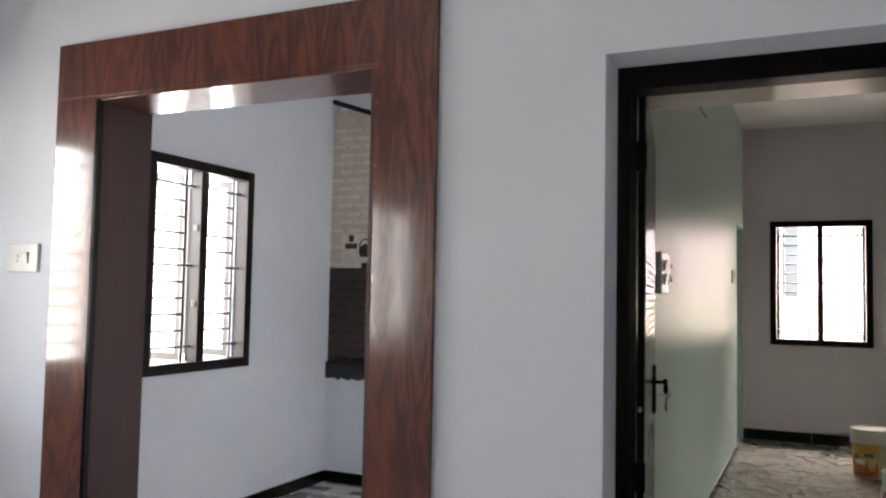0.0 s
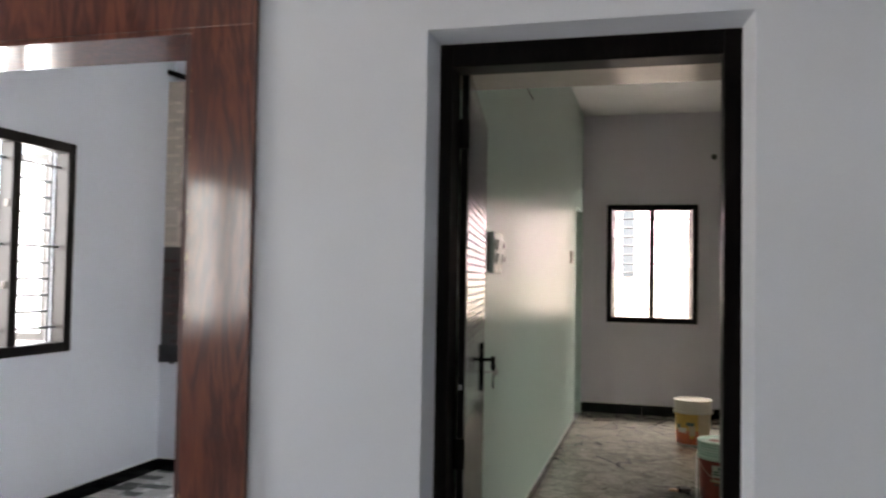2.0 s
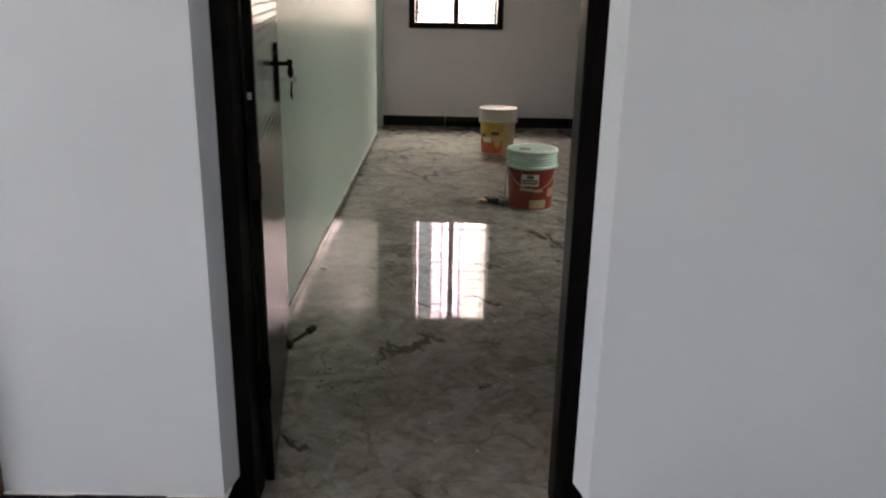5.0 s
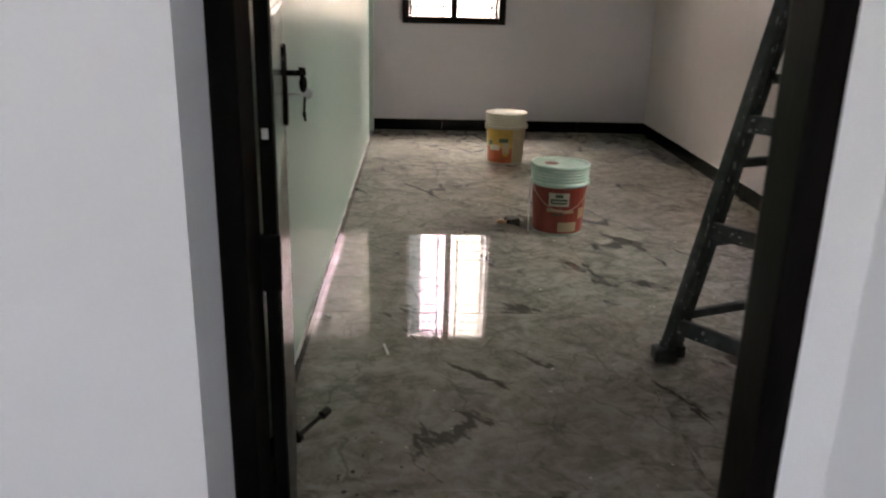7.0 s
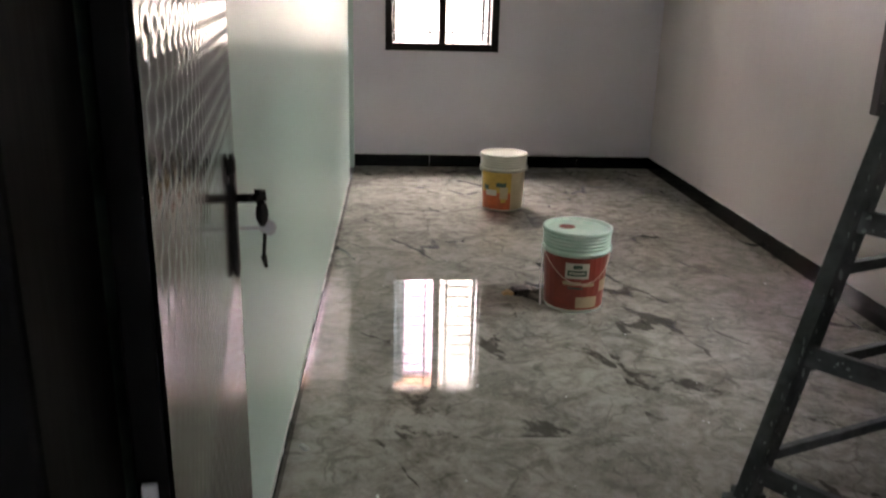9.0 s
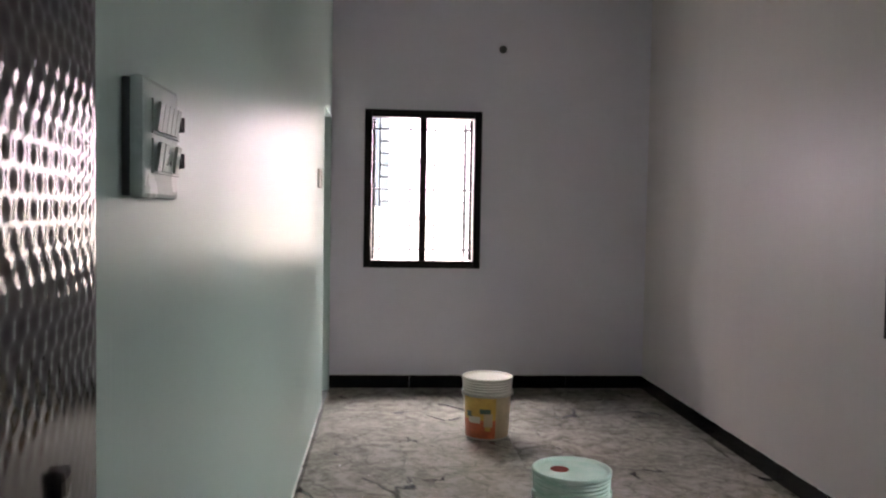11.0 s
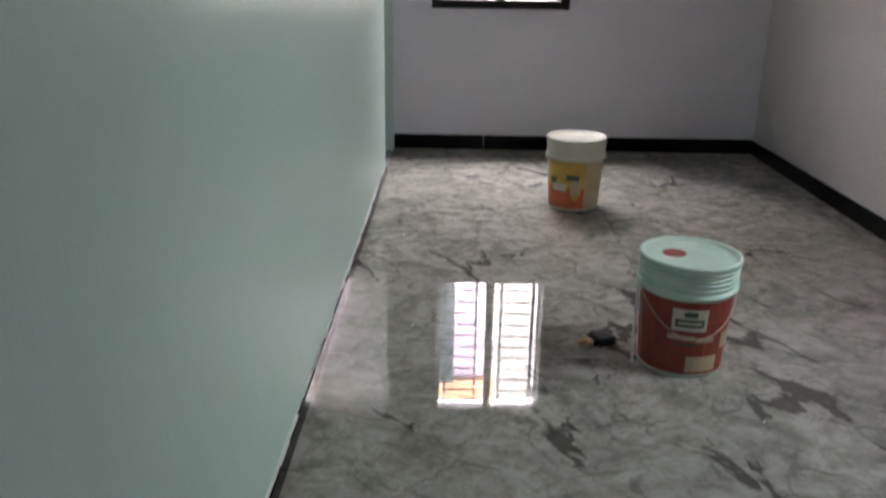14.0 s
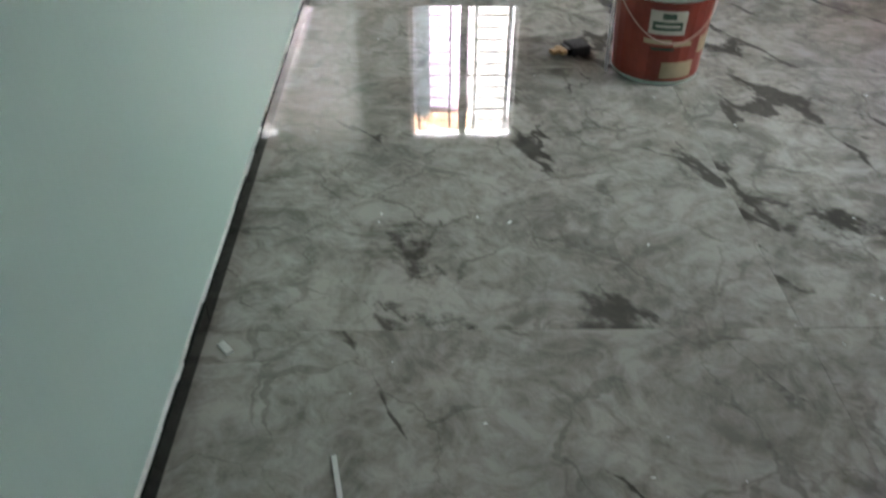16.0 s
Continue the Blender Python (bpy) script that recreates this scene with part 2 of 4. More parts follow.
M_GRANITE = material("black_granite", (0.012, 0.012, 0.013), 0.12, vary=0.4, scale=60, fine=200, bump=0.0)
M_BUCKETW = material("white_bucket_plastic", (0.60, 0.565, 0.48), 0.35, vary=0.05, scale=9, fine=70, bump=0.03)
M_MINT = material("mint_paint_smeared_plastic", (0.70, 0.79, 0.71), 0.35, second=(0.46, 0.66, 0.55), scale=14, fine=60, bump=0.05, stretch=(1, 1, 3))
M_RED = material("brick_red_label", (0.28, 0.045, 0.028), 0.35, vary=0.15, scale=12, fine=70, bump=0.02)
M_YELLOW = material("yellow_label", (0.58, 0.36, 0.07), 0.4, vary=0.15, scale=12, fine=70, bump=0.02)
M_ORANGE = material("orange_red_label", (0.55, 0.12, 0.04), 0.4, vary=0.2, scale=12, fine=70, bump=0.02)
M_BEIGE = material("beige_label", (0.50, 0.39, 0.25), 0.4, vary=0.1, scale=12, fine=70, bump=0.02)
M_PINKWIRE = material("pale_wire", (0.62, 0.42, 0.36), 0.4, vary=0.08, scale=20, fine=90, bump=0.0)
M_DKGREEN = material("dark_green_print", (0.06, 0.10, 0.07), 0.4, vary=0.1, scale=20, fine=90, bump=0.0)
M_BRISTLE = material("black_bristles", (0.012, 0.010, 0.010), 0.55, vary=0.4, scale=40, fine=200, bump=0.5, stretch=(1, 8, 1))
M_TANWOOD = material("varnished_brush_wood", (0.45, 0.27, 0.12), 0.35, vary=0.2, scale=10, fine=80, bump=0.05)
M_LADDER = material("paint_splashed_dark_iron", (0.065, 0.075, 0.071), 0.55, second=(0.005, 0.006, 0.007), scale=16, fine=55, bump=0.25)
M_SPLASH = material("dried_paint_drops", (0.20, 0.24, 0.225), 0.6, vary=0.1, scale=30, fine=150, bump=0.2)
M_PINK = material("pink_render", (0.60, 0.45, 0.54), 0.85, vary=0.06, scale=1.0, fine=40, bump=0.1)
M_PEACH = material("peach_render", (0.74, 0.38, 0.20), 0.85, vary=0.06, scale=1.0, fine=40, bump=0.1)
M_BLUEGREY = material("blue_grey_render", (0.022, 0.032, 0.037), 0.8, vary=0.1, scale=1.0, fine=40, bump=0.1)
M_MOSS = material("mossy_green_render", (0.035, 0.075, 0.055), 0.85, vary=0.3, scale=2.0, fine=30, bump=0.2)
M_OUTWHITE = material("pale_outdoor_render", (0.45, 0.415, 0.36), 0.85, vary=0.05, scale=0.8, fine=30, bump=0.1)
M_GROUND = material("dusty_ground", (0.40, 0.36, 0.31), 0.95, vary=0.2, scale=0.6, fine=20, bump=0.3)

# ---- geometry helpers ----


def add_box(bm, lo, hi, bevel=0.0):
    """A box between two corners, with chamfered edges if asked."""
    lo, hi = Vector(lo), Vector(hi)
    made = bmesh.ops.create_cube(bm, size=1.0, matrix=Matrix.Translation((lo + hi) / 2) @ Matrix.Diagonal((*(hi - lo), 1)))
    if bevel:
        edges = list({e for v in made["verts"] for e in v.link_edges})
        bmesh.ops.bevel(bm, geom=edges, offset=bevel, segments=2, affect="EDGES", profile=0.6)
    return bm


def box(lo, hi, bevel=0.0):
    return add_box(bmesh.new(), lo, hi, bevel)


def boxes(*pairs, bevel=0.0):
    bm = bmesh.new()
    for lo, hi in pairs:
        add_box(bm, lo, hi, bevel)
    return bm


def add_rod(bm, a, b, r, sides=10, r2=None):
    a, b = Vector(a), Vector(b)
    turn = (b - a).to_track_quat("Z", "Y").to_matrix().to_4x4()
    bmesh.ops.create_cone(bm, cap_ends=True, segments=sides, radius1=r, radius2=r if r2 is None else r2, depth=(b - a).length,
                          matrix=Matrix.Translation((a + b) / 2) @ turn)
    return bm


def rod(a, b, r, sides=10, r2=None):
    return add_rod(bmesh.new(), a, b, r, sides, r2)


def beam(a, b, wide, deep, side=(0, 0, 1), bevel=0.002):
    """A bar of rectangular section from a to b; wide lies along side."""
    a, b = Vector(a), Vector(b)
    z = (b - a).normalized()
    x = Vector(side)
    x = (x - z * x.dot(z)).normalized()
    y = z.cross(x)
    bm = box((-wide / 2, -deep / 2, 0), (wide / 2, deep / 2, (b - a).length), bevel)
    m = Matrix((x, y, z)).transposed().to_4x4()
    m.translation = a
    bmesh.ops.transform(bm, matrix=m, verts=bm.verts)
    return bm


def lathe(profile, sides=40, a0=0.0, a1=2 * math.pi):
    """A surface turned round z from (radius, height) pairs."""
    bm = bmesh.new()
    whole = abs(a1 - a0 - 2 * math.pi) < 1e-6
    n = sides if whole else sides + 1
    rings = []
    for r, z in profile:
        rings.append([bm.verts.new((r * math.cos(a0 + (a1 - a0) * i / sides), r * math.sin(a0 + (a1 - a0) * i / sides), z)) for i in range(n)])
    for lo, hi in zip(rings, rings[1:]):
        for i in range(n if whole else n - 1):
            j = (i + 1) % n
            bm.faces.new((lo[i], lo[j], hi[j], hi[i]))
    bmesh.ops.remove_doubles(bm, verts=bm.verts, dist=1e-5)
    bmesh.ops.recalc_face_normals(bm, faces=bm.faces)
    return bm


def moved(bm, m):
    bmesh.ops.transform(bm, matrix=m, verts=bm.verts)
    return bm


def part(name, bm, mat, parent=None, label="", smooth=False):
    """Links a bmesh as one mesh object, under a thing or under a part of it."""
    me = bpy.data.meshes.new(name)
    bm.to_mesh(me)
    bm.free()
    me.materials.append(mat)
    if smooth:
        for p in me.polygons:
            p.use_smooth = True
    ob = new(name, me)
    if parent is not None:
        ob.parent = parent
    if label:
        ob["label"] = label
    return ob


def thing(name, at, label, category, group="", kind="", rz=0.0):
    ob = new(name)
    ob.matrix_world = pose(*at, 0, 0, rz)
    return tagged(ob, label, category, group, kind)


def structure(name, bm, mat, label, category):
    return tagged(part(name, bm, mat), label, category, kind="structure")


# ---- plan ----
RX, RY0, RY1, CEIL = 2.480, 0.23, 6.375, 3.10      # bedroom: width, near face, far face, height
DX0, DX1, DZ = 0.110, 0.990, 2.074                # bedroom doorway in the hall wall
KX0, KX1, KZ = -1.888, -0.638, 2.120                # kitchen opening in the hall wall
KWX, KBY = -2.60, 2.775                           # kitchen window wall and tiled wall
HX0, HX1, HY0 = -2.85, 2.70, -5.20               # hall
SK = 0.10                                        # height of the skirting


def wall_x(name, x0, x1, y0, y1, holes, mat, label, z1=CEIL):
    """A wall along x (thin in y) with rectangular holes (a0, a1, z0, z1)."""
    bm = bmesh.new()
    cur = x0
    for a0, a1, z0, zt in sorted(holes):
        if a0 > cur:
            add_box(bm, (cur, y0, 0), (a0, y1, z1))
        if z0 > 0:
            add_box(bm, (a0, y0, 0), (a1, y1, z0))
        add_box(bm, (a0, y0, zt), (a1, y1, z1))
        cur = a1
    add_box(bm, (cur, y0, 0), (x1, y1, z1))
    return structure(name, bm, mat, label, "wall")


def wall_y(name, y0, y1, x0, x1, holes, mat, label, z1=CEIL):
    bm = bmesh.new()
    cur = y0
    for a0, a1, z0, zt in sorted(holes):
        if a0 > cur:
            add_box(bm, (x0, cur, 0), (x1, a0, z1))
        if z0 > 0:
            add_box(bm, (x0, a0, 0), (x1, a1, z0))
        add_box(bm, (x0, a0, zt), (x1, a1, z1))
        cur = a1
    add_box(bm, (x0, cur, 0), (x1, y1, z1))
    return structure(name, bm, mat, label, "wall")


WZ0, WZ1 = 0.94, 2.157
BW = (0.253, 1.157)            # bedroom back window
RW = (2.35, 3.27)             # bedroom right window
KW = (0.95, 1.85)             # kitchen window
HW1 = (-1.40, -0.45)          # hall windows
HW2 = (-4.90, -3.40)

wall_x("wall_hall", HX0 - 0.23, HX1, 0, 0.23, [(KX0, KX1, 0, KZ), (DX0, DX1, 0, DZ)], M_HALL,
       "pale blue-grey painted wall with a cased opening and a doorway")
wall_y("wall_bedroom_left", RY0, RY1, -0.12, 0.0, [(5.64, 6.28, 0, 2.08)], M_GREEN,
       "pale green satin wall with a plain doorway at its far end")
wall_x("wall_bedroom_back", -1.2, RX + 0.23, RY1, RY1 + 0.23, [(BW[0] + .02, BW[1] - .02, WZ0 + .02, WZ1 - .02)], M_LILAC,
       "pale lilac-grey painted wall with a barred window")
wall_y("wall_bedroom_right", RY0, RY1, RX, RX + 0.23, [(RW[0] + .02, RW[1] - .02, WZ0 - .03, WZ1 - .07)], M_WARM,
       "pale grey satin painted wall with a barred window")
# lining of the bedroom side of the door wall
wall_x("wall_bedroom_near", 0.0, RX, RY0, RY0 + 0.012, [(DX0, DX1, 0, DZ)], M_LILAC, "pale lilac-grey wall round the doorway")
wall_y("wall_bathroom_left", 4.6, RY1, -1.3, -1.2, [], M_WARM, "plain grey wall of a dark side room")
wall_x("wall_bathroom_near", -1.2, -0.12, 4.6, 4.72, [], M_WARM, "plain grey wall of a dark side room")
wall_y("wall_kitchen_window", 0.23, KBY + 0.4, KWX - 0.23, KWX, [(KW[0] + .02, KW[1] - .02, WZ0 - .02, WZ1 - .06)], M_KITCH,
       "pale blue-white painted kitchen wall with a barred window")
wall_x("wall_kitchen_back", KWX, -0.12, KBY + 0.10, KBY + 0.33, [], M_KITCH, "pale painted kitchen wall behind the wall tiles")
structure("wall_kitchen_under_counter", box((KWX, KBY, 0), (-0.12, KBY + 0.10, 0.755)), M_KITCH, "white painted low wall under the black counter slab", "wall")
wall_y("wall_kitchen_right", 0.23, KBY + 0.33, -0.24, -0.121, [], M_KITCH, "pale painted kitchen wall")
wall_y("wall_hall_left", HY0, 0.0, HX0 - 0.23, HX0, [(*HW1, WZ0, WZ1), (*HW2, WZ0 - .04, WZ1)], M_HALL, "pale blue-grey hall wall with barred windows")
wall_x("wall_hall_near", HX0 - 0.23, HX1 + 0.2, HY0 - 0.23, HY0, [], M_HALL, "pale blue-grey hall wall")
wall_y("wall_hall_right", HY0, 0.23, HX1, HX1 + 0.2, [], M_HALL, "pale blue-grey hall wall")

structure("ceiling_bedroom", box((-1.3, RY0, CEIL), (RX + 0.23, RY1 + 0.23, CEIL + 0.15)), M_WHITE, "white painted flat ceiling", "ceiling")
structure("ceiling_kitchen", box((KWX - 0.23, 0.23, CEIL), (-0.121, KBY + 0.40, CEIL + 0.15)), M_WHITE, "white painted flat ceiling", "ceiling")
structure("ceiling_hall", box((HX0 - 0.23, HY0 - 0.23, CEIL), (HX1 + 0.2, 0.23, CEIL + 0.15)), M_WHITE, "white painted flat ceiling", "ceiling")
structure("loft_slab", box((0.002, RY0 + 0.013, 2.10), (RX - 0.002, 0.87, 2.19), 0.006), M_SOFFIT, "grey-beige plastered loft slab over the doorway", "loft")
structure("ground", box((-60, -60, -0.25), (60, 60, -0.12)), M_GROUND, "dusty pale ground outside the house", "ground")

# ---- skirting ----


def skirting(name, a, b, normal, label="glossy black tile skirting with a chipped white putty line", length=0.6, SK=SK):
    """Tiles of skirting from a to b along a wall, standing proud of it along normal."""
    a, b, n = Vector((*a, 0)), Vector((*b, 0)), Vector((*normal, 0))
    whole = (b - a).length
    way = (b - a).normalized()
    root = tagged(new(name), label, "skirting", kind="structure")
    count = max(1, round(whole / length))
    step = whole / count
    for i in range(count):
        p, q = a + way * (i * step + 0.0008), a + way * ((i + 1) * step - 0.0008)
        lo = Vector((min(p.x, q.x), min(p.y, q.y), 0.0))
        hi = Vector((max(p.x, q.x), max(p.y, q.y), SK))
        if n.x > 0 or n.y > 0:
            hi += n * 0.011
        else:
            lo += n * 0.011
        part("tile", box(lo, hi, 0.0015), M_SKIRT, root)
    # ragged bead of putty on the top edge
    bm = bmesh.new()
    rnd = random.Random(name)
    s = 0.0
    while s < whole - 0.02:
        d = min(whole - s, rnd.uniform(0.03, 0.12))
        h, dep = rnd.uniform(0.001, 0.005), rnd.uniform(0.003, 0.010)
        p, q = a + way * s, a + way * (s + d)
        lo = Vector((min(p.x, q.x), min(p.y, q.y), SK))
        hi = Vector((max(p.x, q.x), max(p.y, q.y), SK + h))
        if n.x > 0 or n.y > 0:
            hi += n * dep
        else:
            lo += n * dep
        add_box(bm, lo, hi)
        s += d
    part("putty_line", bm, M_PUTTY, root, "thin ragged line of white putty")
    return root


skirting("baseboard_back", (0.0, RY1), (RX, RY1), (0, -1))
skirting("baseboard_left", (0.0, RY0 + 0.012), (0.0, 5.64), (1, 0), SK=0.055)
skirting("baseboard_right", (RX, RY0 + 0.012), (RX, RY1 - 0.011), (-1, 0))
skirting("baseboard_hall_pier", (KX1 - 0.01, 0.0), (DX0, 0.0), (0, -1))
skirting("baseboard_hall_right", (DX1, 0.0), (HX1, 0.0), (0, -1))
skirting("baseboard_hall_far", (HX0, 0.0), (KX0 - 0.217, 0.0), (0, -1))
skirting("baseboard_reveal_left", (DX0, -0.011), (DX0, 0.088), (1, 0))
skirting("baseboard_reveal_right", (DX1, -0.011), (DX1, 0.088), (-1, 0))
skirting("baseboard_kitchen_window", (KWX, 0.23), (KWX, KBY), (1, 0), SK=0.082)
skirting("baseboard_kitchen_back", (KWX + 0.011, KBY), (-0.25, KBY), (0, -1), SK=0.082)

# ---- windows ----


def window(name, wide, label, open_sides, bar=None):
    """A dark-framed two-light window with a bar grille, its middle at the origin, the room towards -y."""
    root = tagged(new(name), label, "window", kind="structure")
    h = WZ1 - WZ0
    M_GRILLE = bar or M_BAR
    f, w2, h2 = 0.058, wide / 2, h / 2
    for x0 in (-w2, w2 - f):
        part("stile", box((x0, -0.022, -h2), (x0 + f, 0.075, h2), 0.004), M_WINFRAME, root)
    for z0 in (-h2, h2 - f):
        part("rail", box((-w2 + f, -0.021, z0), (w2 - f, 0.074, z0 + f), 0.004), M_WINFRAME, root)
    part("mullion", box((-0.027, -0.018, -h2 + f), (0.027, 0.073, h2 - f), 0.003), M_WINFRAME, root)
    for side in (-1, 1):
        x0, x1 = (-w2 + f, -0.027) if side < 0 else (0.027, w2 - f)
        pw, ph, zb = x1 - x0, h - 2 * f, -h2 + f
        xs = [x0 + pw * 0.17, x0 + pw * 0.81]
        for x in xs:
            part("upright_bar", rod((x, 0.04, zb), (x, 0.04, zb + ph), 0.0080, 8), M_GRILLE, root)
        for k in range(12):
            z = zb + ph * (0.077 + 0.0845 * k)
            long = k in (0, 5, 10)
            if k == 11:
                continue
            part("cross_bar", rod((x0 if long else xs[0], 0.04, z), (x1 if long else xs[1], 0.04, z), 0.0075, 8), M_GRILLE, root)
        for z in (zb + ph * 0.30, zb + ph * 0.70):
            xe = x1 if side < 0 else x0
            part("hinge", box((xe - 0.006, 0.0, z - 0.02), (xe + 0.006, 0.03, z + 0.02), 0.002), M_BLACKMETAL, root)
        # shutter leaf swung outwards
        xh = (x0 + 0.012) if open_sides[0 if side < 0 else 1] < 0 else (x1 - 0.012)
        sh = part("shutter", boxes(((xh - 0.011, 0.085, zb), (xh + 0.011, 0.13, zb + ph)),
                                   ((xh - 0.011, 0.085 + pw - 0.045, zb), (xh + 0.011, 0.085 + pw, zb + ph)),
                                   ((xh - 0.011, 0.13, zb), (xh + 0.011, 0.085 + pw - 0.045, zb + 0.045)),
                                   ((xh - 0.011, 0.13, zb + ph - 0.045), (xh + 0.011, 0.085 + pw - 0.045, zb + ph))), M_WINFRAME, root,
                  "dark shutter frame swung open outwards")
        part("pane", box((xh - 0.002, 0.13, zb + 0.045), (xh + 0.002, 0.085 + pw - 0.045, zb + ph - 0.045)), M_FROST, sh, "pale frosted pane")
    return root


M_FROST = material("frosted_glass", (0.80, 0.82, 0.82), 0.35, vary=0.02, scale=8, fine=120, bump=0.1)
zc = (WZ0 + WZ1) / 2
window("window_1", BW[1] - BW[0], "dark brown two-light window with thin bars, shutters open", (-1, 1)).matrix_world = pose(sum(BW) / 2, RY1, zc)
window("window_2", RW[1] - RW[0], "dark brown two-light window with thin bars beside the ladder", (-1, 1), M_BARPALE).matrix_world = pose(RX, sum(RW) / 2, zc - 0.05, 0, 0, -90)
window("window_3", KW[1] - KW[0], "black-framed two-light kitchen window with thin bars", (1, 1)).matrix_world = pose(KWX, sum(KW) / 2, zc - 0.04, 0, 0, 90)
window("window_4", HW1[1] - HW1[0], "dark-framed barred hall window", (-1, 1)).matrix_world = pose(HX0, sum(HW1) / 2, zc, 0, 0, 90)
window("window_5", HW2[1] - HW2[0], "dark-framed wide barred hall window", (-1, 1)).matrix_world = pose(HX0, sum(HW2) / 2, zc, 0, 0, 90)

# ---- cased opening to the kitchen ----
casing = tagged(new("opening_casing"), "glossy red-brown veneered casing round the kitchen opening", "door casing", kind="structure")
CO = 0.216
part("side_board", box((KX0 - CO, -0.022, 0.0), (KX0, -0.001, KZ), 0.001), M_CASING, casing)
part("side_board", box((KX1, -0.022, SK + 0.002), (KX1 + 0.218, -0.001, KZ), 0.001), M_CASING, casing)
part("head_board", box((KX0 - CO, -0.022, KZ), (KX1 + 0.218, -0.001, KZ + 0.220), 0.001), M_CASING, casing)
part("edge_strip", box((KX0, -0.024, 0.0), (KX0 + 0.018, -0.002, KZ - 0.012), 0.002), M_SKIRT, casing, "black edge strip")
part("jamb_lining", box((KX0, 0.0, 0.0), (KX0 + 0.018, 0.255, KZ - 0.018), 0.002), M_CASIN2, casing, "plum-brown laminate lining")
part("jamb_lining", box((KX1 - 0.018, -0.02, 0.0), (KX1, 0.255, KZ - 0.018), 0.002), M_CASIN2, casing, "plum-brown laminate lining")
part("head_lining", box((KX0, -0.02, KZ - 0.018), (KX1, 0.255, KZ), 0.002), M_CASING, casing)

rnd = random.Random(31)
bm = bmesh.new()
for i in range(16):
    z = 0.35 + 1.65 * rnd.random()
    m = Matrix.Translation((KX1 + rnd.uniform(0.001, 0.004), -0.0215, z)) @ Matrix.Diagonal((0.5, 0.5, rnd.uniform(1.5, 5.0), 1))
    bmesh.ops.create_icosphere(bm, subdivisions=1, radius=rnd.uniform(0.0018, 0.0036), matrix=m)
tagged(part("edge_chips", bm, M_TANWOOD, casing, "pale chips along the veneer edge"), kind="stuff")

# ---- bedroom door ----
door = tagged(new("door_1"), "near-black polished wooden door standing open against the wall", "door", kind="structure")
FY0, FY1 = 0.088, 0.192
part("frame_post", box((DX0 + 0.001, FY0, 0.0), (0.163, FY1, DZ - 0.001), 0.004), M_DARKWOOD, door)
part("frame_post", box((0.920, FY0, 0.0), (DX1 - 0.001, FY1, DZ - 0.001), 0.004), M_DARKWOOD, door)
part("frame_head", box((0.163, FY0, 1.986), (0.920, FY1, DZ - 0.001), 0.004), M_DARKWOOD, door)


def prism(outline, shift):
    """A solid swept from a polygon of points along a vector."""
    bm = bmesh.new()
    ends = [[bm.verts.new(Vector(p) + Vector(shift) * k) for p in outline] for k in (0, 1)]
    bm.faces.new(ends[0])
    bm.faces.new(ends[1][::-1])
    for i in range(len(outline)):
        j = (i + 1) % len(outline)
        bm.faces.new((ends[0][j], ends[0][i], ends[1][i], ends[1][j]))
    bmesh.ops.recalc_face_normals(bm, faces=bm.faces)
    return bm


structure("trim_reveal_left", prism([(DX0, 0.001, SK), (DX0 + 0.016, FY0 - 0.001, SK), (DX0, FY0 - 0.001, SK)], (0, 0, DZ - SK)), M_HALL, "splayed painted plaster reveal of the doorway", "reveal")
structure("trim_reveal_right", prism([(DX1, 0.001, SK), (DX1, FY0 - 0.001, SK), (DX1 - 0.024, FY0 - 0.001, SK)], (0, 0, DZ - SK)), M_HALL, "splayed painted plaster reveal of the doorway", "reveal")
structure("trim_reveal_top", prism([(DX0 + 0.002, 0.001, DZ), (DX0 + 0.002, FY0 - 0.001, DZ), (DX0 + 0.002, FY0 - 0.001, DZ - 0.021)], (DX1 - DX0 - 0.004, 0, 0)), M_HALL, "splayed painted plaster reveal of the doorway", "reveal")
LW, LH, LT = 0.955, 1.995, 0.024


def leaf_relief():
    """The room face of the door leaf: rows of raised, staggered, rounded nubs."""
    nx, nz, px, pz = 29 * 6, 40 * 6, 0.040, 0.050
    verts, faces = [], []
    for j in range(nz + 1):
        for i in range(nx + 1):
            x, z = LW * i / nx, LH * j / nz
            row = math.sin(2 * math.pi * z / pz) * math.sin(2 * math.pi * x / px)
            edge = min(1, 12 * min(i / nx, 1 - i / nx), 12 * min(j / nz, 1 - j / nz))
            flat = min(1.0, max(0.12, abs(z - 1.03) * 9 - 0.6))
            verts.append((x, 0.0013 * flat * row * min(1, edge * 3), z))
    for j in range(nz):
        for i in range(nx):
            a = j * (nx + 1) + i
            faces.append((a, a + nx + 1, a + nx + 2, a + 1))
    me = bpy.data.meshes.new("embossed_face")
    me.from_pydata(verts, [], faces)
    me.materials.append(M_LEAF)
    for p in me.polygons:
        p.use_smooth = True
    return me


# leaf local frame: x from the hinge to the free edge, +y away from the wall face, z up
leaf = part("leaf", box((0, -LT, 0), (LW, -0.003, LH), 0.002), M_DARKWOOD, door, "dark embossed door leaf")
leaf.matrix_world = Matrix.Identity(4)
leaf.matrix_basis = Matrix.Translation((0.189, 0.203, 0.012)) @ Matrix.Rotation(radians(98.3), 4, "Z") @ Matrix.Diagonal((1, -1, 1, 1))
face = new("embossed_face", leaf_relief())
face.parent = leaf
face["label"] = "glossy raised nub pattern"
HXL = 0.757
HZ = -0.022
lock = [part("handle_plate", box((HXL - 0.020, 0.0, 0.933), (HXL + 0.020, 0.011, 1.123), 0.009), M_BLACKMETAL, leaf, "black lever handle plate")]
hb = rod((HXL, 0.008, 1.056), (HXL, 0.046, 1.056), 0.007, 12)
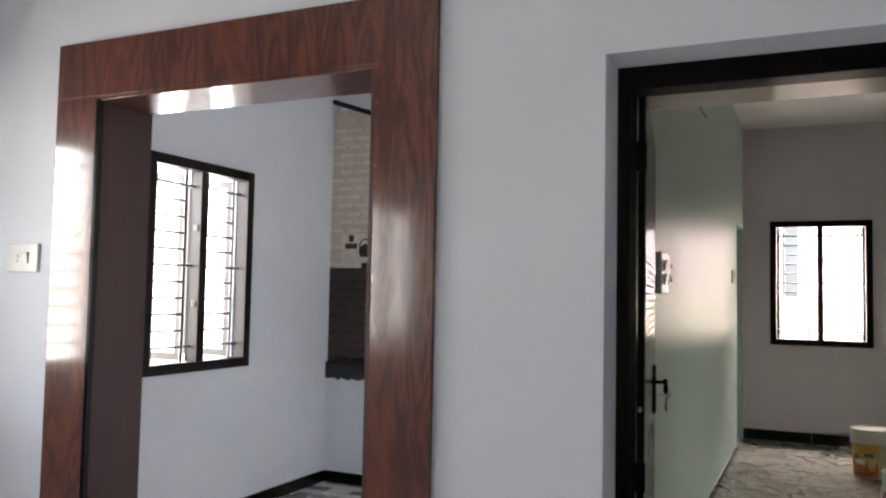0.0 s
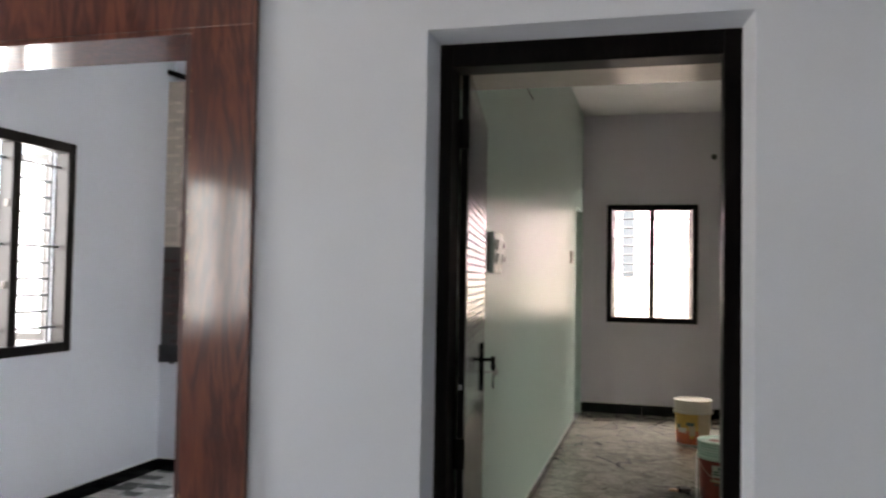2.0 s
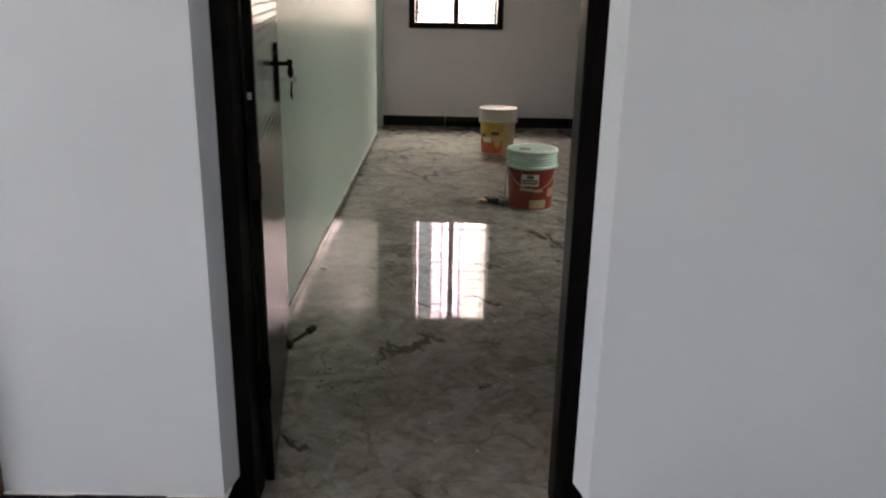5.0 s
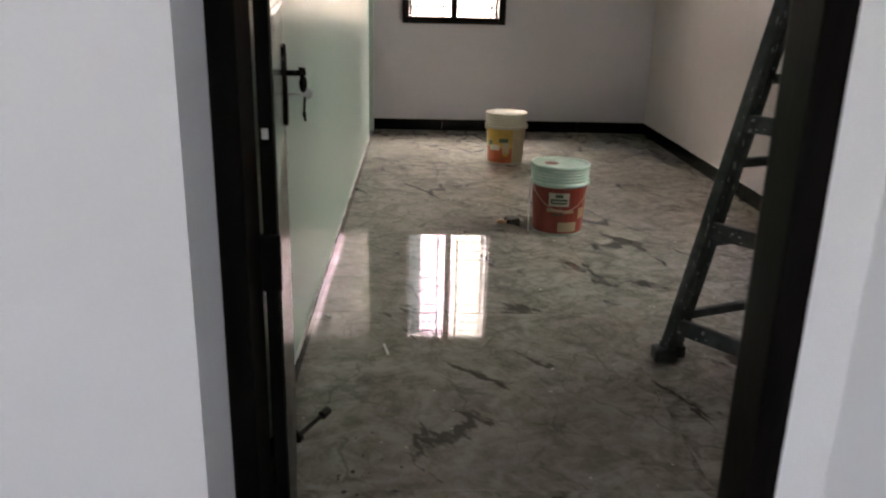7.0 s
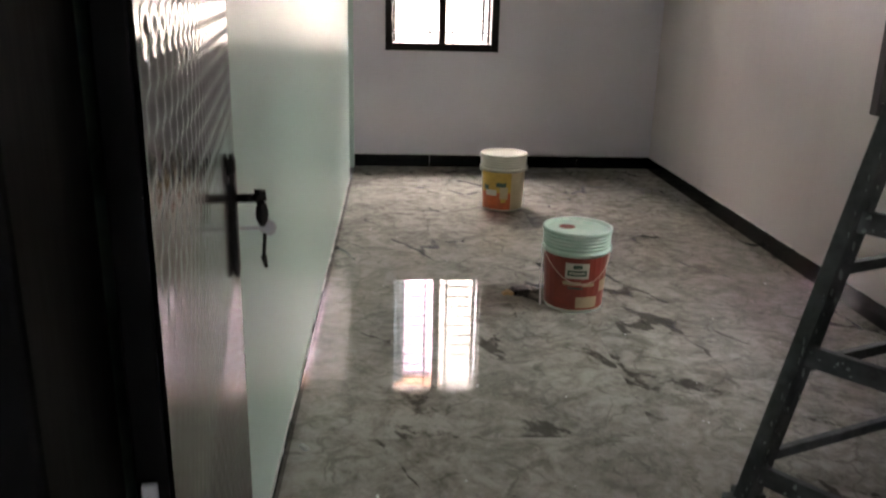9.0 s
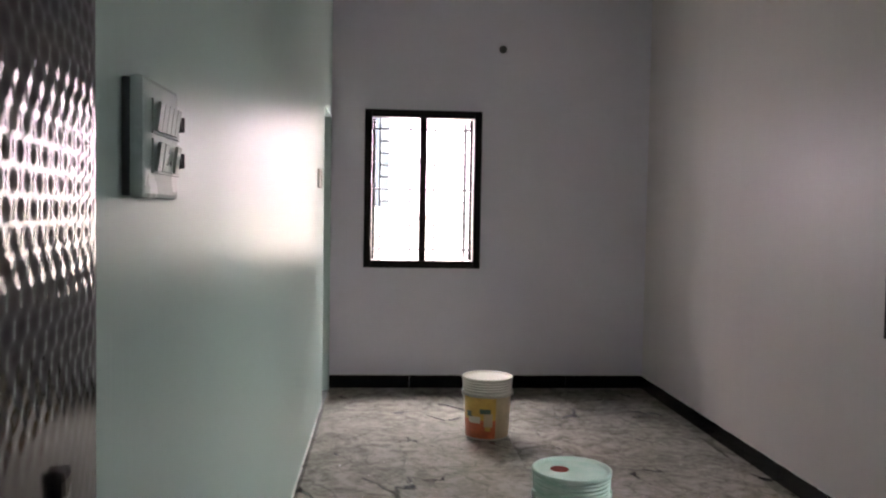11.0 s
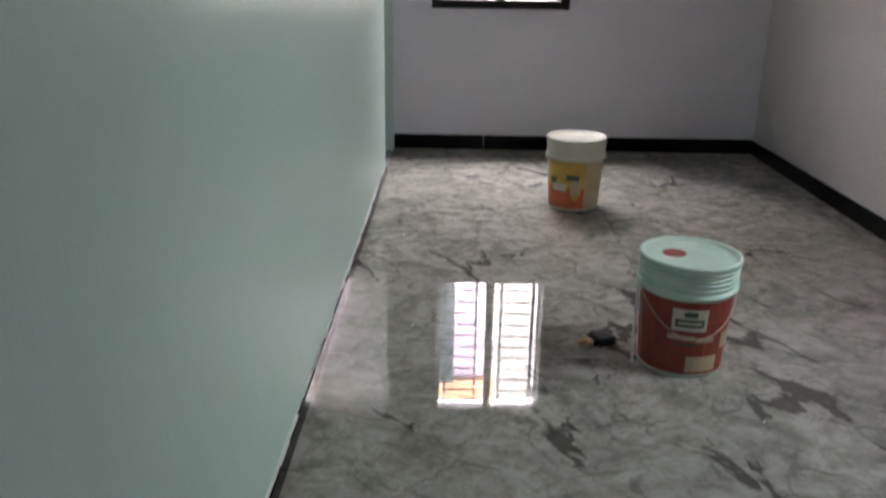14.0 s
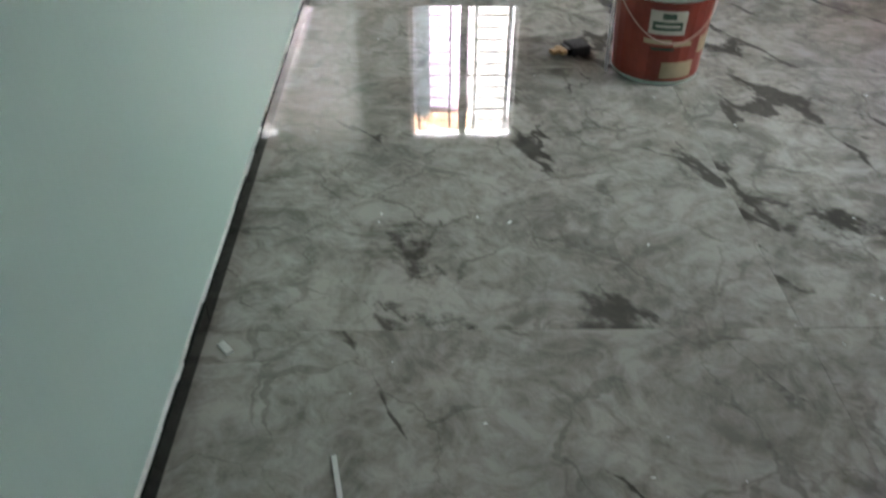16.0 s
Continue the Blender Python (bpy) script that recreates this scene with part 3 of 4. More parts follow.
add_rod(hb, (HXL, 0.038, 1.058), (HXL, 0.054, 1.060), 0.012, 12, 0.009)
bmesh.ops.create_uvsphere(hb, u_segments=12, v_segments=8, radius=0.0125, matrix=Matrix.Translation((HXL, 0.047, 1.031)) @ Matrix.Diagonal((1, 0.8, 1.7, 1)))
lock.append(part("lever", hb, M_BLACKMETAL, leaf, "black lever handle", True))
lock.append(part("key", rod((HXL, 0.008, 1.008), (HXL, 0.050, 1.008), 0.003, 8), M_STEEL, leaf, "steel key in the lock"))
lock.append(part("key_bow", moved(lathe([(0.0, -0.002), (0.011, -0.002), (0.013, 0), (0.011, 0.002), (0.0, 0.002)], 16), Matrix.Translation((HXL, 0.055, 1.008)) @ Matrix.Rotation(radians(90), 4, "Y")), M_STEEL, leaf))
kb = rod((HXL, 0.050, 1.0), (HXL - 0.004, 0.047, 0.963), 0.003, 8)
add_rod(kb, (HXL - 0.004, 0.047, 0.963), (HXL + 0.004, 0.050, 0.943), 0.005, 8, 0.003)
lock.append(part("key_fob", kb, M_BLACKMETAL, leaf))
for piece in lock:
    piece.location.z = HZ
sb = rod((0.80, 0.0, 0.035), (0.905, 0.078, 0.045), 0.007, 10)
add_rod(sb, (0.897, 0.072, 0.044), (0.922, 0.091, 0.047), 0.014, 12)
add_rod(sb, (0.80, 0.0, 0.035), (0.808, 0.006, 0.036), 0.018, 12)
part("door_stop", sb, M_BLACKMETAL, leaf, "black sprung door stop with a rubber tip")
for z in (0.25, 0.78, 1.75):
    part("hinge", boxes(((-0.012, -0.03, z), (0.004, 0.002, z + 0.09)), bevel=0.003), M_DARKWOOD, leaf, "dark butt hinge")
part("keeper", box((-0.004, -0.020, 1.016), (-0.001, -0.010, 1.032), 0.001), M_STEEL, leaf, "bright steel plate")

# ---- ladder ----


def ladder():
    """A dark iron folding ladder: two pairs of rails that meet at the top, flat treads on one, thin rungs on the other."""
    root = thing("folding_ladder", (0, 0, 0), "dark iron folding ladder splashed with dried paint, standing open", "ladder")
    top = 2.05
    feet = {"a1": (1.288, 1.617), "a2": (1.77, 1.02), "b1": (1.328, 1.652), "b2": (1.97, 1.90)}
    tops = {"a1": (1.650, 1.51), "a2": (1.84, 1.32), "b1": (1.690, 1.545), "b2": (1.92, 1.68)}

    def at(k, z):
        f, t = Vector((*feet[k], 0.0)), Vector((*tops[k], top))
        return f + (t - f) * (z / top)

    for k in feet:
        part("rail", beam(at(k, 0.0), at(k, top), 0.045, 0.030, (0.4, -1, 0)), M_LADDER, root)
        part("rubber_foot", boxes((at(k, 0) - Vector((0.04, 0.03, 0)), at(k, 0) + Vector((0.04, 0.03, 0.045))), bevel=0.006), M_LADDER, root)
    for i in range(5):
        z = 0.135 + 0.36 * i
        part("tread", beam(at("a1", z), at("a2", z), 0.055, 0.022, (0, 0, 1)), M_LADDER, root)
    for i in range(7):
        z = 0.16 + 0.277 * i
        part("rung", beam(at("b1", z), at("b2", z), 0.030, 0.022, (0, 0, 1)), M_LADDER, root)
    part("top_plate", box((1.63, 1.30, top - 0.01), (1.94, 1.70, top + 0.02), 0.005), M_LADDER, root)
    rnd = random.Random(4)
    bm = bmesh.new()
    for _ in range(170):
        k = rnd.choice(("a1", "a1", "a1", "b1", "a2"))
        p = at(k, rnd.uniform(0.05, 1.9)) + Vector((rnd.uniform(-0.018, 0.018), -0.0225, 0))
        bmesh.ops.create_icosphere(bm, subdivisions=1, radius=rnd.uniform(0.0012, 0.0042), matrix=Matrix.Translation(p) @ Matrix.Diagonal((1, 0.35, rnd.uniform(1, 5), 1)))
    for _ in range(90):
        z = 0.135 + 0.36 * rnd.randrange(5)
        p = at("a1", z).lerp(at("a2", z), rnd.random()) + Vector((-0.007, -0.011, rnd.uniform(-0.02, 0.022)))
        bmesh.ops.create_icosphere(bm, subdivisions=1, radius=rnd.uniform(0.0015, 0.0045), matrix=Matrix.Translation(p) @ Matrix.Diagonal((1.8, 0.5, rnd.uniform(0.6, 2), 1)))
    tagged(part("paint_drops", bm, M_SPLASH, root, "pale dried paint drops"), kind="stuff")


ladder()

# ---- paint buckets ----


def band(r0, z0, r1, z1, a0, a1, off=0.0012):
    """A thin label wrapped round part of a tapered bucket."""
    return lathe([(r0 + off, z0), (r1 + off, z1)], 28, radians(a0), radians(a1))


def bucket(at, body_mat, lid_mat, label, rz):
    root = thing("paint_bucket", at, label, "bucket", "paint buckets on the bedroom floor", rz=rz)
    rb, rt, h = 0.132, 0.150, 0.375

    def rad(z):
        return rb + (rt - rb) * z / h

    ribs = [(0, 0.0), (rb - 0.006, 0.0), (rb, 0.006), (rad(0.268), 0.268), (rad(0.27) + 0.009, 0.271), (rad(0.28) + 0.009, 0.281), (rad(0.283), 0.284)]
    for z in (0.298, 0.314, 0.330, 0.346):
        ribs += [(rad(z), z - 0.004), (rad(z) + 0.0055, z - 0.001), (rad(z) + 0.0055, z + 0.003), (rad(z), z + 0.006)]
    part("body", lathe(ribs + [(rad(h), h - 0.010)], 48), body_mat, root, smooth=True)
    part("lid", lathe([(rt + 0.001, h - 0.020), (rt + 0.006, h - 0.018), (rt + 0.007, h - 0.003), (rt + 0.004, h), (rt - 0.003, h), (rt - 0.007, h - 0.009), (rt - 0.018, h - 0.011), (0, h - 0.011)], 48), lid_mat, root, smooth=True)
    for s in (-1, 1):
        part("handle_ear", box((s * (rad(0.27) + 0.004) - 0.008, -0.02, 0.255), (s * (rad(0.27) + 0.004) + 0.012, 0.02, 0.290), 0.004), body_mat, root)
    return root, rad


b1, rad = bucket((1.060, 5.03, 0), M_BUCKETW, M_BUCKETW, "white paint bucket with a yellow and orange label on the floor", 0)
part("label_top", band(rad(0.125), 0.125, rad(0.262), 0.262, 190, 285), M_YELLOW, b1, "yellow printed label")
part("label_bottom", band(rad(0.012), 0.012, rad(0.125), 0.125, 190, 285), M_ORANGE, b1, "orange-red printed label")
part("label_side", band(rad(0.012), 0.012, rad(0.262), 0.262, 285, 352), M_BEIGE, b1, "beige printed panel")
part("label_print", band(rad(0.085), 0.085, rad(0.165), 0.165, 255, 277, 0.002), M_BEIGE, b1, "small printed picture block")
part("label_print", band(rad(0.165), 0.165, rad(0.195), 0.195, 245, 272, 0.0025), M_DKGREEN, b1, "dark printed mark")
part("label_print", band(rad(0.140), 0.140, rad(0.175), 0.175, 205, 222, 0.002), M_DKGREEN, b1, "dark printed mark")
part("label_print", band(rad(0.105), 0.105, rad(0.145), 0.145, 212, 246, 0.002), M_BUCKETW, b1, "pale printed patch")
part("label_print", band(rad(0.060), 0.060, rad(0.085), 0.085, 258, 272, 0.002), M_YELLOW, b1)

b2, rad = bucket((1.163, 3.225, 0), M_MINT, M_MINT, "mint-smeared paint bucket with a brick-red label on the floor", 0)
part("label", band(rad(0.014), 0.014, rad(0.262), 0.262, 0, 359.9), M_RED, b2, "brick-red printed label")
part("badge", band(rad(0.165), 0.165, rad(0.238), 0.238, 240, 283, 0.002), M_BUCKETW, b2, "pale square badge")
part("badge_mark", band(rad(0.178), 0.178, rad(0.205), 0.205, 244, 279, 0.0028), M_DKGREEN, b2, "dark bar of writing")
part("badge_mark", band(rad(0.212), 0.212, rad(0.230), 0.230, 254, 270, 0.0028), M_DKGREEN, b2, "small dark crest")
part("badge_mark", band(rad(0.188), 0.188, rad(0.195), 0.195, 248, 276, 0.0034), M_BUCKETW, b2)
part("print_line", band(rad(0.134), 0.134, rad(0.150), 0.150, 236, 270, 0.002), M_BEIGE, b2, "pale bar of writing")
part("print_line", band(rad(0.128), 0.128, rad(0.144), 0.144, 272, 296, 0.002), M_BEIGE, b2, "pale bar of writing")
part("print_line", band(rad(0.116), 0.116, rad(0.124), 0.124, 246, 274, 0.002), M_DKGREEN, b2, "thin dark bar of writing")
part("print_box", band(rad(0.025), 0.025, rad(0.078), 0.078, 262, 306, 0.002), M_BEIGE, b2, "pale information box")
part("print_box", band(rad(0.095), 0.095, rad(0.150), 0.150, 310, 335, 0.002), M_BEIGE, b2, "pale information box")
hw = bmesh.new()
arc = []
for i in range(25):
    a = math.pi + math.pi * i / 24
    z = 0.272 - 0.132 * math.sin(math.pi * i / 24) ** 1.3
    arc.append(Vector(((rad(z) + 0.006) * math.cos(a), (rad(z) + 0.006) * math.sin(a), z)))
for p, q in zip(arc, arc[1:]):
    add_rod(hw, p, q, 0.0022, 6)
part("handle", hw, M_PINKWIRE, b2, "thin pale wire handle hanging down in front")
part("sticker", moved(lathe([(0, 0.0015), (0.036, 0.0015), (0.038, 0)], 24), Matrix.Translation((-0.045, 0.02, 0.3635))), M_RED, b2, "round red sticker")
ch = bmesh.new()
pts = [Vector(p) for p in ((-0.158, -0.02, 0.28), (-0.160, -0.022, 0.15), (-0.159, -0.026, 0.05), (-0.158, -0.03, 0.002))]
for p, q in zip(pts, pts[1:]):
    add_rod(ch, p, q, 0.0035, 6)
part("cord", ch, M_PUTTY, b2, "thin white cord hanging to the floor")

# ---- paint brush ----
brush = thing("paint_brush", (0.905, 3.33, 0), "flat paint brush with black bristles lying on the floor", "brush", rz=-68)
part("bristles", box((-0.036, 0.0, 0.002), (0.036, 0.062, 0.032), 0.004), M_BRISTLE, brush, "stiff black bristles")
part("ferrule", box((-0.029, -0.016, 0.005), (0.029, 0.0, 0.027), 0.003), M_BLACKMETAL, brush, "dark tarnished ferrule")
hb = box((-0.026, -0.040, 0.008), (0.026, -0.016, 0.024), 0.006)
add_box(hb, (-0.013, -0.066, 0.009), (0.013, -0.038, 0.023), 0.005)
part("handle", hb, M_TANWOOD, brush, "varnished wooden handle")

# ---- flecks of plaster and paint on the floor ----
rnd = random.Random(12)
bm = bmesh.new()
for i in range(85):
    x, y = rnd.uniform(0.05, 2.3), 0.35 + 4.6 * rnd.random() ** 1.3
    r = rnd.uniform(0.002, 0.006) * (1.6 if rnd.random() < 0.12 else 1.0)
    m = Matrix.Translation((x, y, 0.001)) @ Matrix.Rotation(rnd.uniform(0, 6.3), 4, "Z") @ Matrix.Diagonal((1, rnd.uniform(0.25, 0.8), 0.25, 1))
    bmesh.ops.create_icosphere(bm, subdivisions=1, radius=r, matrix=m)
tagged(part("plaster_flecks", bm, M_PUTTY), "white flecks of plaster and paint on the bedroom floor", "debris", kind="stuff")
bm = bmesh.new()
for i in range(26):
    x, y = 0.30 + rnd.gauss(0, 0.07), 0.86 + rnd.gauss(0, 0.10)
    m = Matrix.Translation((max(0.2, x), y, 0.001)) @ Matrix.Rotation(rnd.uniform(0, 6.3), 4, "Z") @ Matrix.Diagonal((1, rnd.uniform(0.3, 0.8), 0.3, 1))
    bmesh.ops.create_icosphere(bm, subdivisions=1, radius=rnd.uniform(0.003, 0.010), matrix=m)
tagged(part("dirt_crumbs", bm, M_BRISTLE), "dark crumbs of dirt on the floor behind the door", "debris", kind="stuff")
bm = bmesh.new()
for i in range(60):
    x, y = rnd.uniform(-0.75, 1.5), -0.03 - 0.35 * rnd.random() ** 1.5
    m = Matrix.Translation((x, y, 0.0006)) @ Matrix.Rotation(rnd.uniform(0, 6.3), 4, "Z") @ Matrix.Diagonal((1, rnd.uniform(0.3, 0.9), 0.12, 1))
    bmesh.ops.create_icosphere(bm, subdivisions=1, radius=rnd.uniform(0.002, 0.009), matrix=m)
tagged(part("paint_spots", bm, M_PUTTY), "white spots of dried paint on the hall floor by the doorway", "debris", kind="stuff")
sliver = tagged(part("plaster_sliver", moved(box((-0.004, -0.045, 0), (0.005, 0.045, 0.004), 0.0015), pose(0.295, 1.67, 0, 0, 0, 12)), M_PUTTY), "thin white sliver of plaster on the floor", "debris")
chip = tagged(part("plaster_chip", moved(box((-0.008, -0.018, 0), (0.008, 0.018, 0.006), 0.002), pose(0.055, 1.97, 0, 0, 0, 40)), M_PUTTY), "white chip of plaster beside the skirting", "debris")

# ---- switches, hook ----


def switchboard():
    """A modular board: four rockers, one rocker and a knob above; two rockers, a socket, a rocker and a knob below."""
    root = thing("switchboard", (0.0, 1.510, 1.392), "white plastic switchboard with rocker switches and two dark knobs", "switchboard")
    w, h = 0.214, 0.192
    # dark spacer added to draw the shadowed gap between plate and wall
    part("shadow_gap", box((0.0, -w / 2 + 0.004, 0.004), (0.012, w / 2 - 0.004, h - 0.004), 0.002), M_KNOB, root, "dark filler for the shadowed gap behind the plate")
    part("plate", box((0.012, -w / 2, 0.0), (0.034, w / 2, h), 0.008), M_SWITCH, root)
    pitch, start = 0.0265, -0.056
    for row in (0, 1):
        z0 = 0.044 + row * 0.064
        part("module_frame", box((0.034, start - 0.004, z0 - 0.003), (0.0365, start + 6 * pitch + 0.002, z0 + 0.053), 0.001), M_SWITCH, root)
        for i in ((0, 1, 4), (0, 1, 2, 3, 4))[row]:
            y = start + i * pitch
            part("rocker", moved(box((-0.003, 0, 0), (0.003, pitch - 0.003, 0.047), 0.001), Matrix.Translation((0.0395, y, z0 + 0.001)) @ Matrix.Rotation(radians(8), 4, "Y")), M_SWITCH, root)
        if not row:
            y = start + 2 * pitch
            part("socket_face", box((0.0365, y, z0 + 0.001), (0.040, y + 2 * pitch - 0.003, z0 + 0.050), 0.001), M_SWITCH, root)
            for dy, dz in ((0.025, 0.038), (0.014, 0.017), (0.036, 0.017)):
                part("socket_hole", rod((0.0395, y + dy, z0 + dz), (0.0408, y + dy, z0 + dz), 0.0042, 10), M_KNOB, root)
        knob = rod((0.0365, start + 5.4 * pitch, z0 + 0.025), (0.047, start + 5.4 * pitch, z0 + 0.025), 0.0150, 24, 0.0125)
        add_box(knob, (0.044, start + 5.4 * pitch - 0.004, z0 + 0.012), (0.050, start + 5.4 * pitch + 0.004, z0 + 0.038), 0.002)
        part("knob", knob, M_KNOB, root, "dark grey regulator knob")
    return root


switchboard()


def small_switch(at, rz, label):
    root = thing("light_switch", at, label, "switch", rz=rz)
    part("plate", box((-0.092, -0.012, -0.058), (0.092, 0.0, 0.058), 0.004), M_PLASTIC, root)
    part("rocker", moved(box((-0.012, -0.004, -0.022), (0.012, 0.004, 0.022), 0.001), Matrix.Translation((0.03, -0.014, 0)) @ Matrix.Rotation(radians(8), 4, "X")), M_PLASTIC, root)
    part("socket_hole", rod((-0.02, -0.013, 0.008), (-0.02, -0.0117, 0.008), 0.004, 10), M_KNOB, root)
    part("socket_hole", rod((-0.02, -0.013, -0.012), (-0.02, -0.0117, -0.012), 0.004, 10), M_KNOB, root)


small_switch((-2.285, 0.0, 1.487), 0, "white plastic light switch on the hall wall")
small_switch((0.0, 5.20, 1.573), 90, "small white switch plate on the green wall")
hook = thing("fan_hook_box", (1.31, RY1, 2.64), "small black electrical box in the wall", "wall fitting")
part("box", moved(lathe([(0.028, 0.0), (0.030, 0.008), (0.022, 0.010), (0.020, 0.002), (0, 0.002)], 20), Matrix.Rotation(radians(90), 4, "X")), M_KNOB, hook)
part("wire_end", rod((0, -0.005, 0), (-0.02, -0.03, 0.006), 0.003, 6), M_KNOB, hook)

wire = thing("loose_wire", (0.263, 0.865, 2.10), "short bent end of dark wire hanging from the loft slab", "wire")
wb = rod((0, 0, 0.004), (0.010, 0.004, -0.022), 0.0022, 6)
add_rod(wb, (0.010, 0.004, -0.022), (0.024, 0.004, -0.042), 0.0022, 6)
part("strand", wb, M_KNOB, wire)

# ---- kitchen wall tiles, counter, picture ----
slab = thing("counter_slab", (0, 0, 0), "black granite counter slab with a ragged lower edge", "counter")
part("slab", box((KWX, KBY - 0.02, 0.755), (-0.25, KBY + 0.10, 0.868), 0.004), M_GRANITE, slab)
rnd = random.Random(9)
jag = bmesh.new()
for i in range(14):
    x = KWX + 0.03 * i
    add_box(jag, (x, KBY - 0.018, 0.755 - rnd.uniform(0.002, 0.018)), (x + 0.03, KBY - 0.002, 0.7555))
part("ragged_edge", jag, M_GRANITE, slab)
tiling = tagged(new("wall_tiling"), "embossed wall tiles, dark brown below and cream above", "wall tiles", kind="structure")
structure("trim_tile_top", beam((KWX, KBY + 0.010, 2.79), (-1.6, KBY + 0.010, 2.45), 0.035, 0.04, (0, 0, 1)), M_WINFRAME, "dark sloping trim strip along the top of the tiles", "trim")
motif = thing("tile_picture", (0, 0, 0), "teapot and cups printed on a tile, in brown", "tile picture")
py = KBY + 0.009
part("ground", box((-2.50, py, 1.553), (-2.20, py + 0.005, 1.80)), M_TILE_L, motif)
part("pot", moved(lathe([(0, 0), (0.04, 0), (0.055, 0.03), (0.05, 0.07), (0.02, 0.09), (0, 0.1)], 16), Matrix.Translation((-2.30, py - 0.001, 1.63)) @ Matrix.Diagonal((1, 0.05, 1, 1))), M_TILE_D, motif)
ring = bmesh.new()
for i in range(10):
    a, b = math.pi * i / 10, math.pi * (i + 1) / 10
    add_rod(ring, (-2.30 + 0.05 * math.cos(a), py - 0.002, 1.70 + 0.06 * math.sin(a)), (-2.30 + 0.05 * math.cos(b), py - 0.002, 1.70 + 0.06 * math.sin(b)), 0.005, 6)
part("pot_handle", ring, M_TILE_D, motif)
part("shelf", box((-2.47, py - 0.003, 1.69), (-2.37, py, 1.73)), M_TILE_D, motif)
part("cup", box((-2.44, py - 0.003, 1.74), (-2.40, py, 1.79), 0.001), M_TILE_D, motif)
part("cup", box((-2.45, py - 0.003, 1.57), (-2.38, py, 1.63), 0.001), M_BUCKETW, motif)
part("cup", box((-2.33, py - 0.003, 1.55), (-2.25, py, 1.59), 0.001), M_TILE_D, motif)
sock = thing("wall_socket", (-2.24, KBY + 0.013, 2.01), "white plastic socket on the cream tiles", "socket")
part("plate", box((-0.045, -0.012, -0.05), (0.045, 0.0, 0.05), 0.004), M_PLASTIC, sock)
tap = thing("wall_tap", (-2.2, KBY + 0.013, 1.05), "small steel water outlet on the dark tiles", "tap")
part("stub", rod((0, 0.0, 0), (0, -0.03, 0), 0.012, 12), M_STEEL, tap)

# ---- outside ----
house = thing("neighbour_house", (0, 0, 0), "white and pink rendered neighbouring house with a peach parapet", "house")
part("wall", box((-6.0, 9.25, -0.12), (0.90, 9.6, 3.35), 0.02), M_PINK, house, "pink rendered wall")
part("parapet", box((-6.0, 9.20, 3.35), (0.93, 9.6, 3.75), 0.02), M_PEACH, house, "peach parapet")
part("porch_wall", box((-6.0, 9.12, -0.12), (0.90, 9.25, 1.43), 0.02), M_OUTWHITE, house, "white rendered lower wall")
part("side_wall", box((0.90, 9.22, -0.12), (7.0, 9.6, 3.72), 0.02), M_OUTWHITE, house, "white rendered wall")
part("pillar", box((0.30, 9.10, 1.43), (0.46, 9.25, 3.35), 0.01), M_BLUEGREY, house, "blue-grey pillar")
part("upper_storey", box((-6.0, 10.4, 3.3), (-0.6, 12.0, 6.0), 0.02), M_OUTWHITE, house, "white upper storey")
cw = thing("compound_wall", (0, 0, 0), "mossy green rendered compound wall outside the house", "wall")
part("wall", box((4.2, -2, -0.12), (4.5, 6, 3.2), 0.02), M_MOSS, cw)

# ---- floors and tiles ----


def tiled_floor(name, x0, x1, y0, y1, tx, ty, mat, label, ox=0.0, oy=0.0):
    """A bed with square-edged tiles laid on it, 1.2 mm joints; tops at height 0."""
    root = structure(name, box((x0, y0, -0.12), (x1, y1, -0.003)), M_GROUT, label, "floor")
    xs, ys = [x0], [y0]
    x, y = x0 + (ox or tx), y0 + (oy or ty)
    while x < x1 - 0.02:
        xs.append(x)
        x += tx
    while y < y1 - 0.02:
        ys.append(y)
        y += ty
    xs.append(x1)
    ys.append(y1)
    g = 0.0006
    for a, b in zip(xs, xs[1:]):
        for c, d in zip(ys, ys[1:]):
            part("tile", box((a + g, c + g, -0.0029), (b - g, d - g, 0.0)), mat, root)
    return root


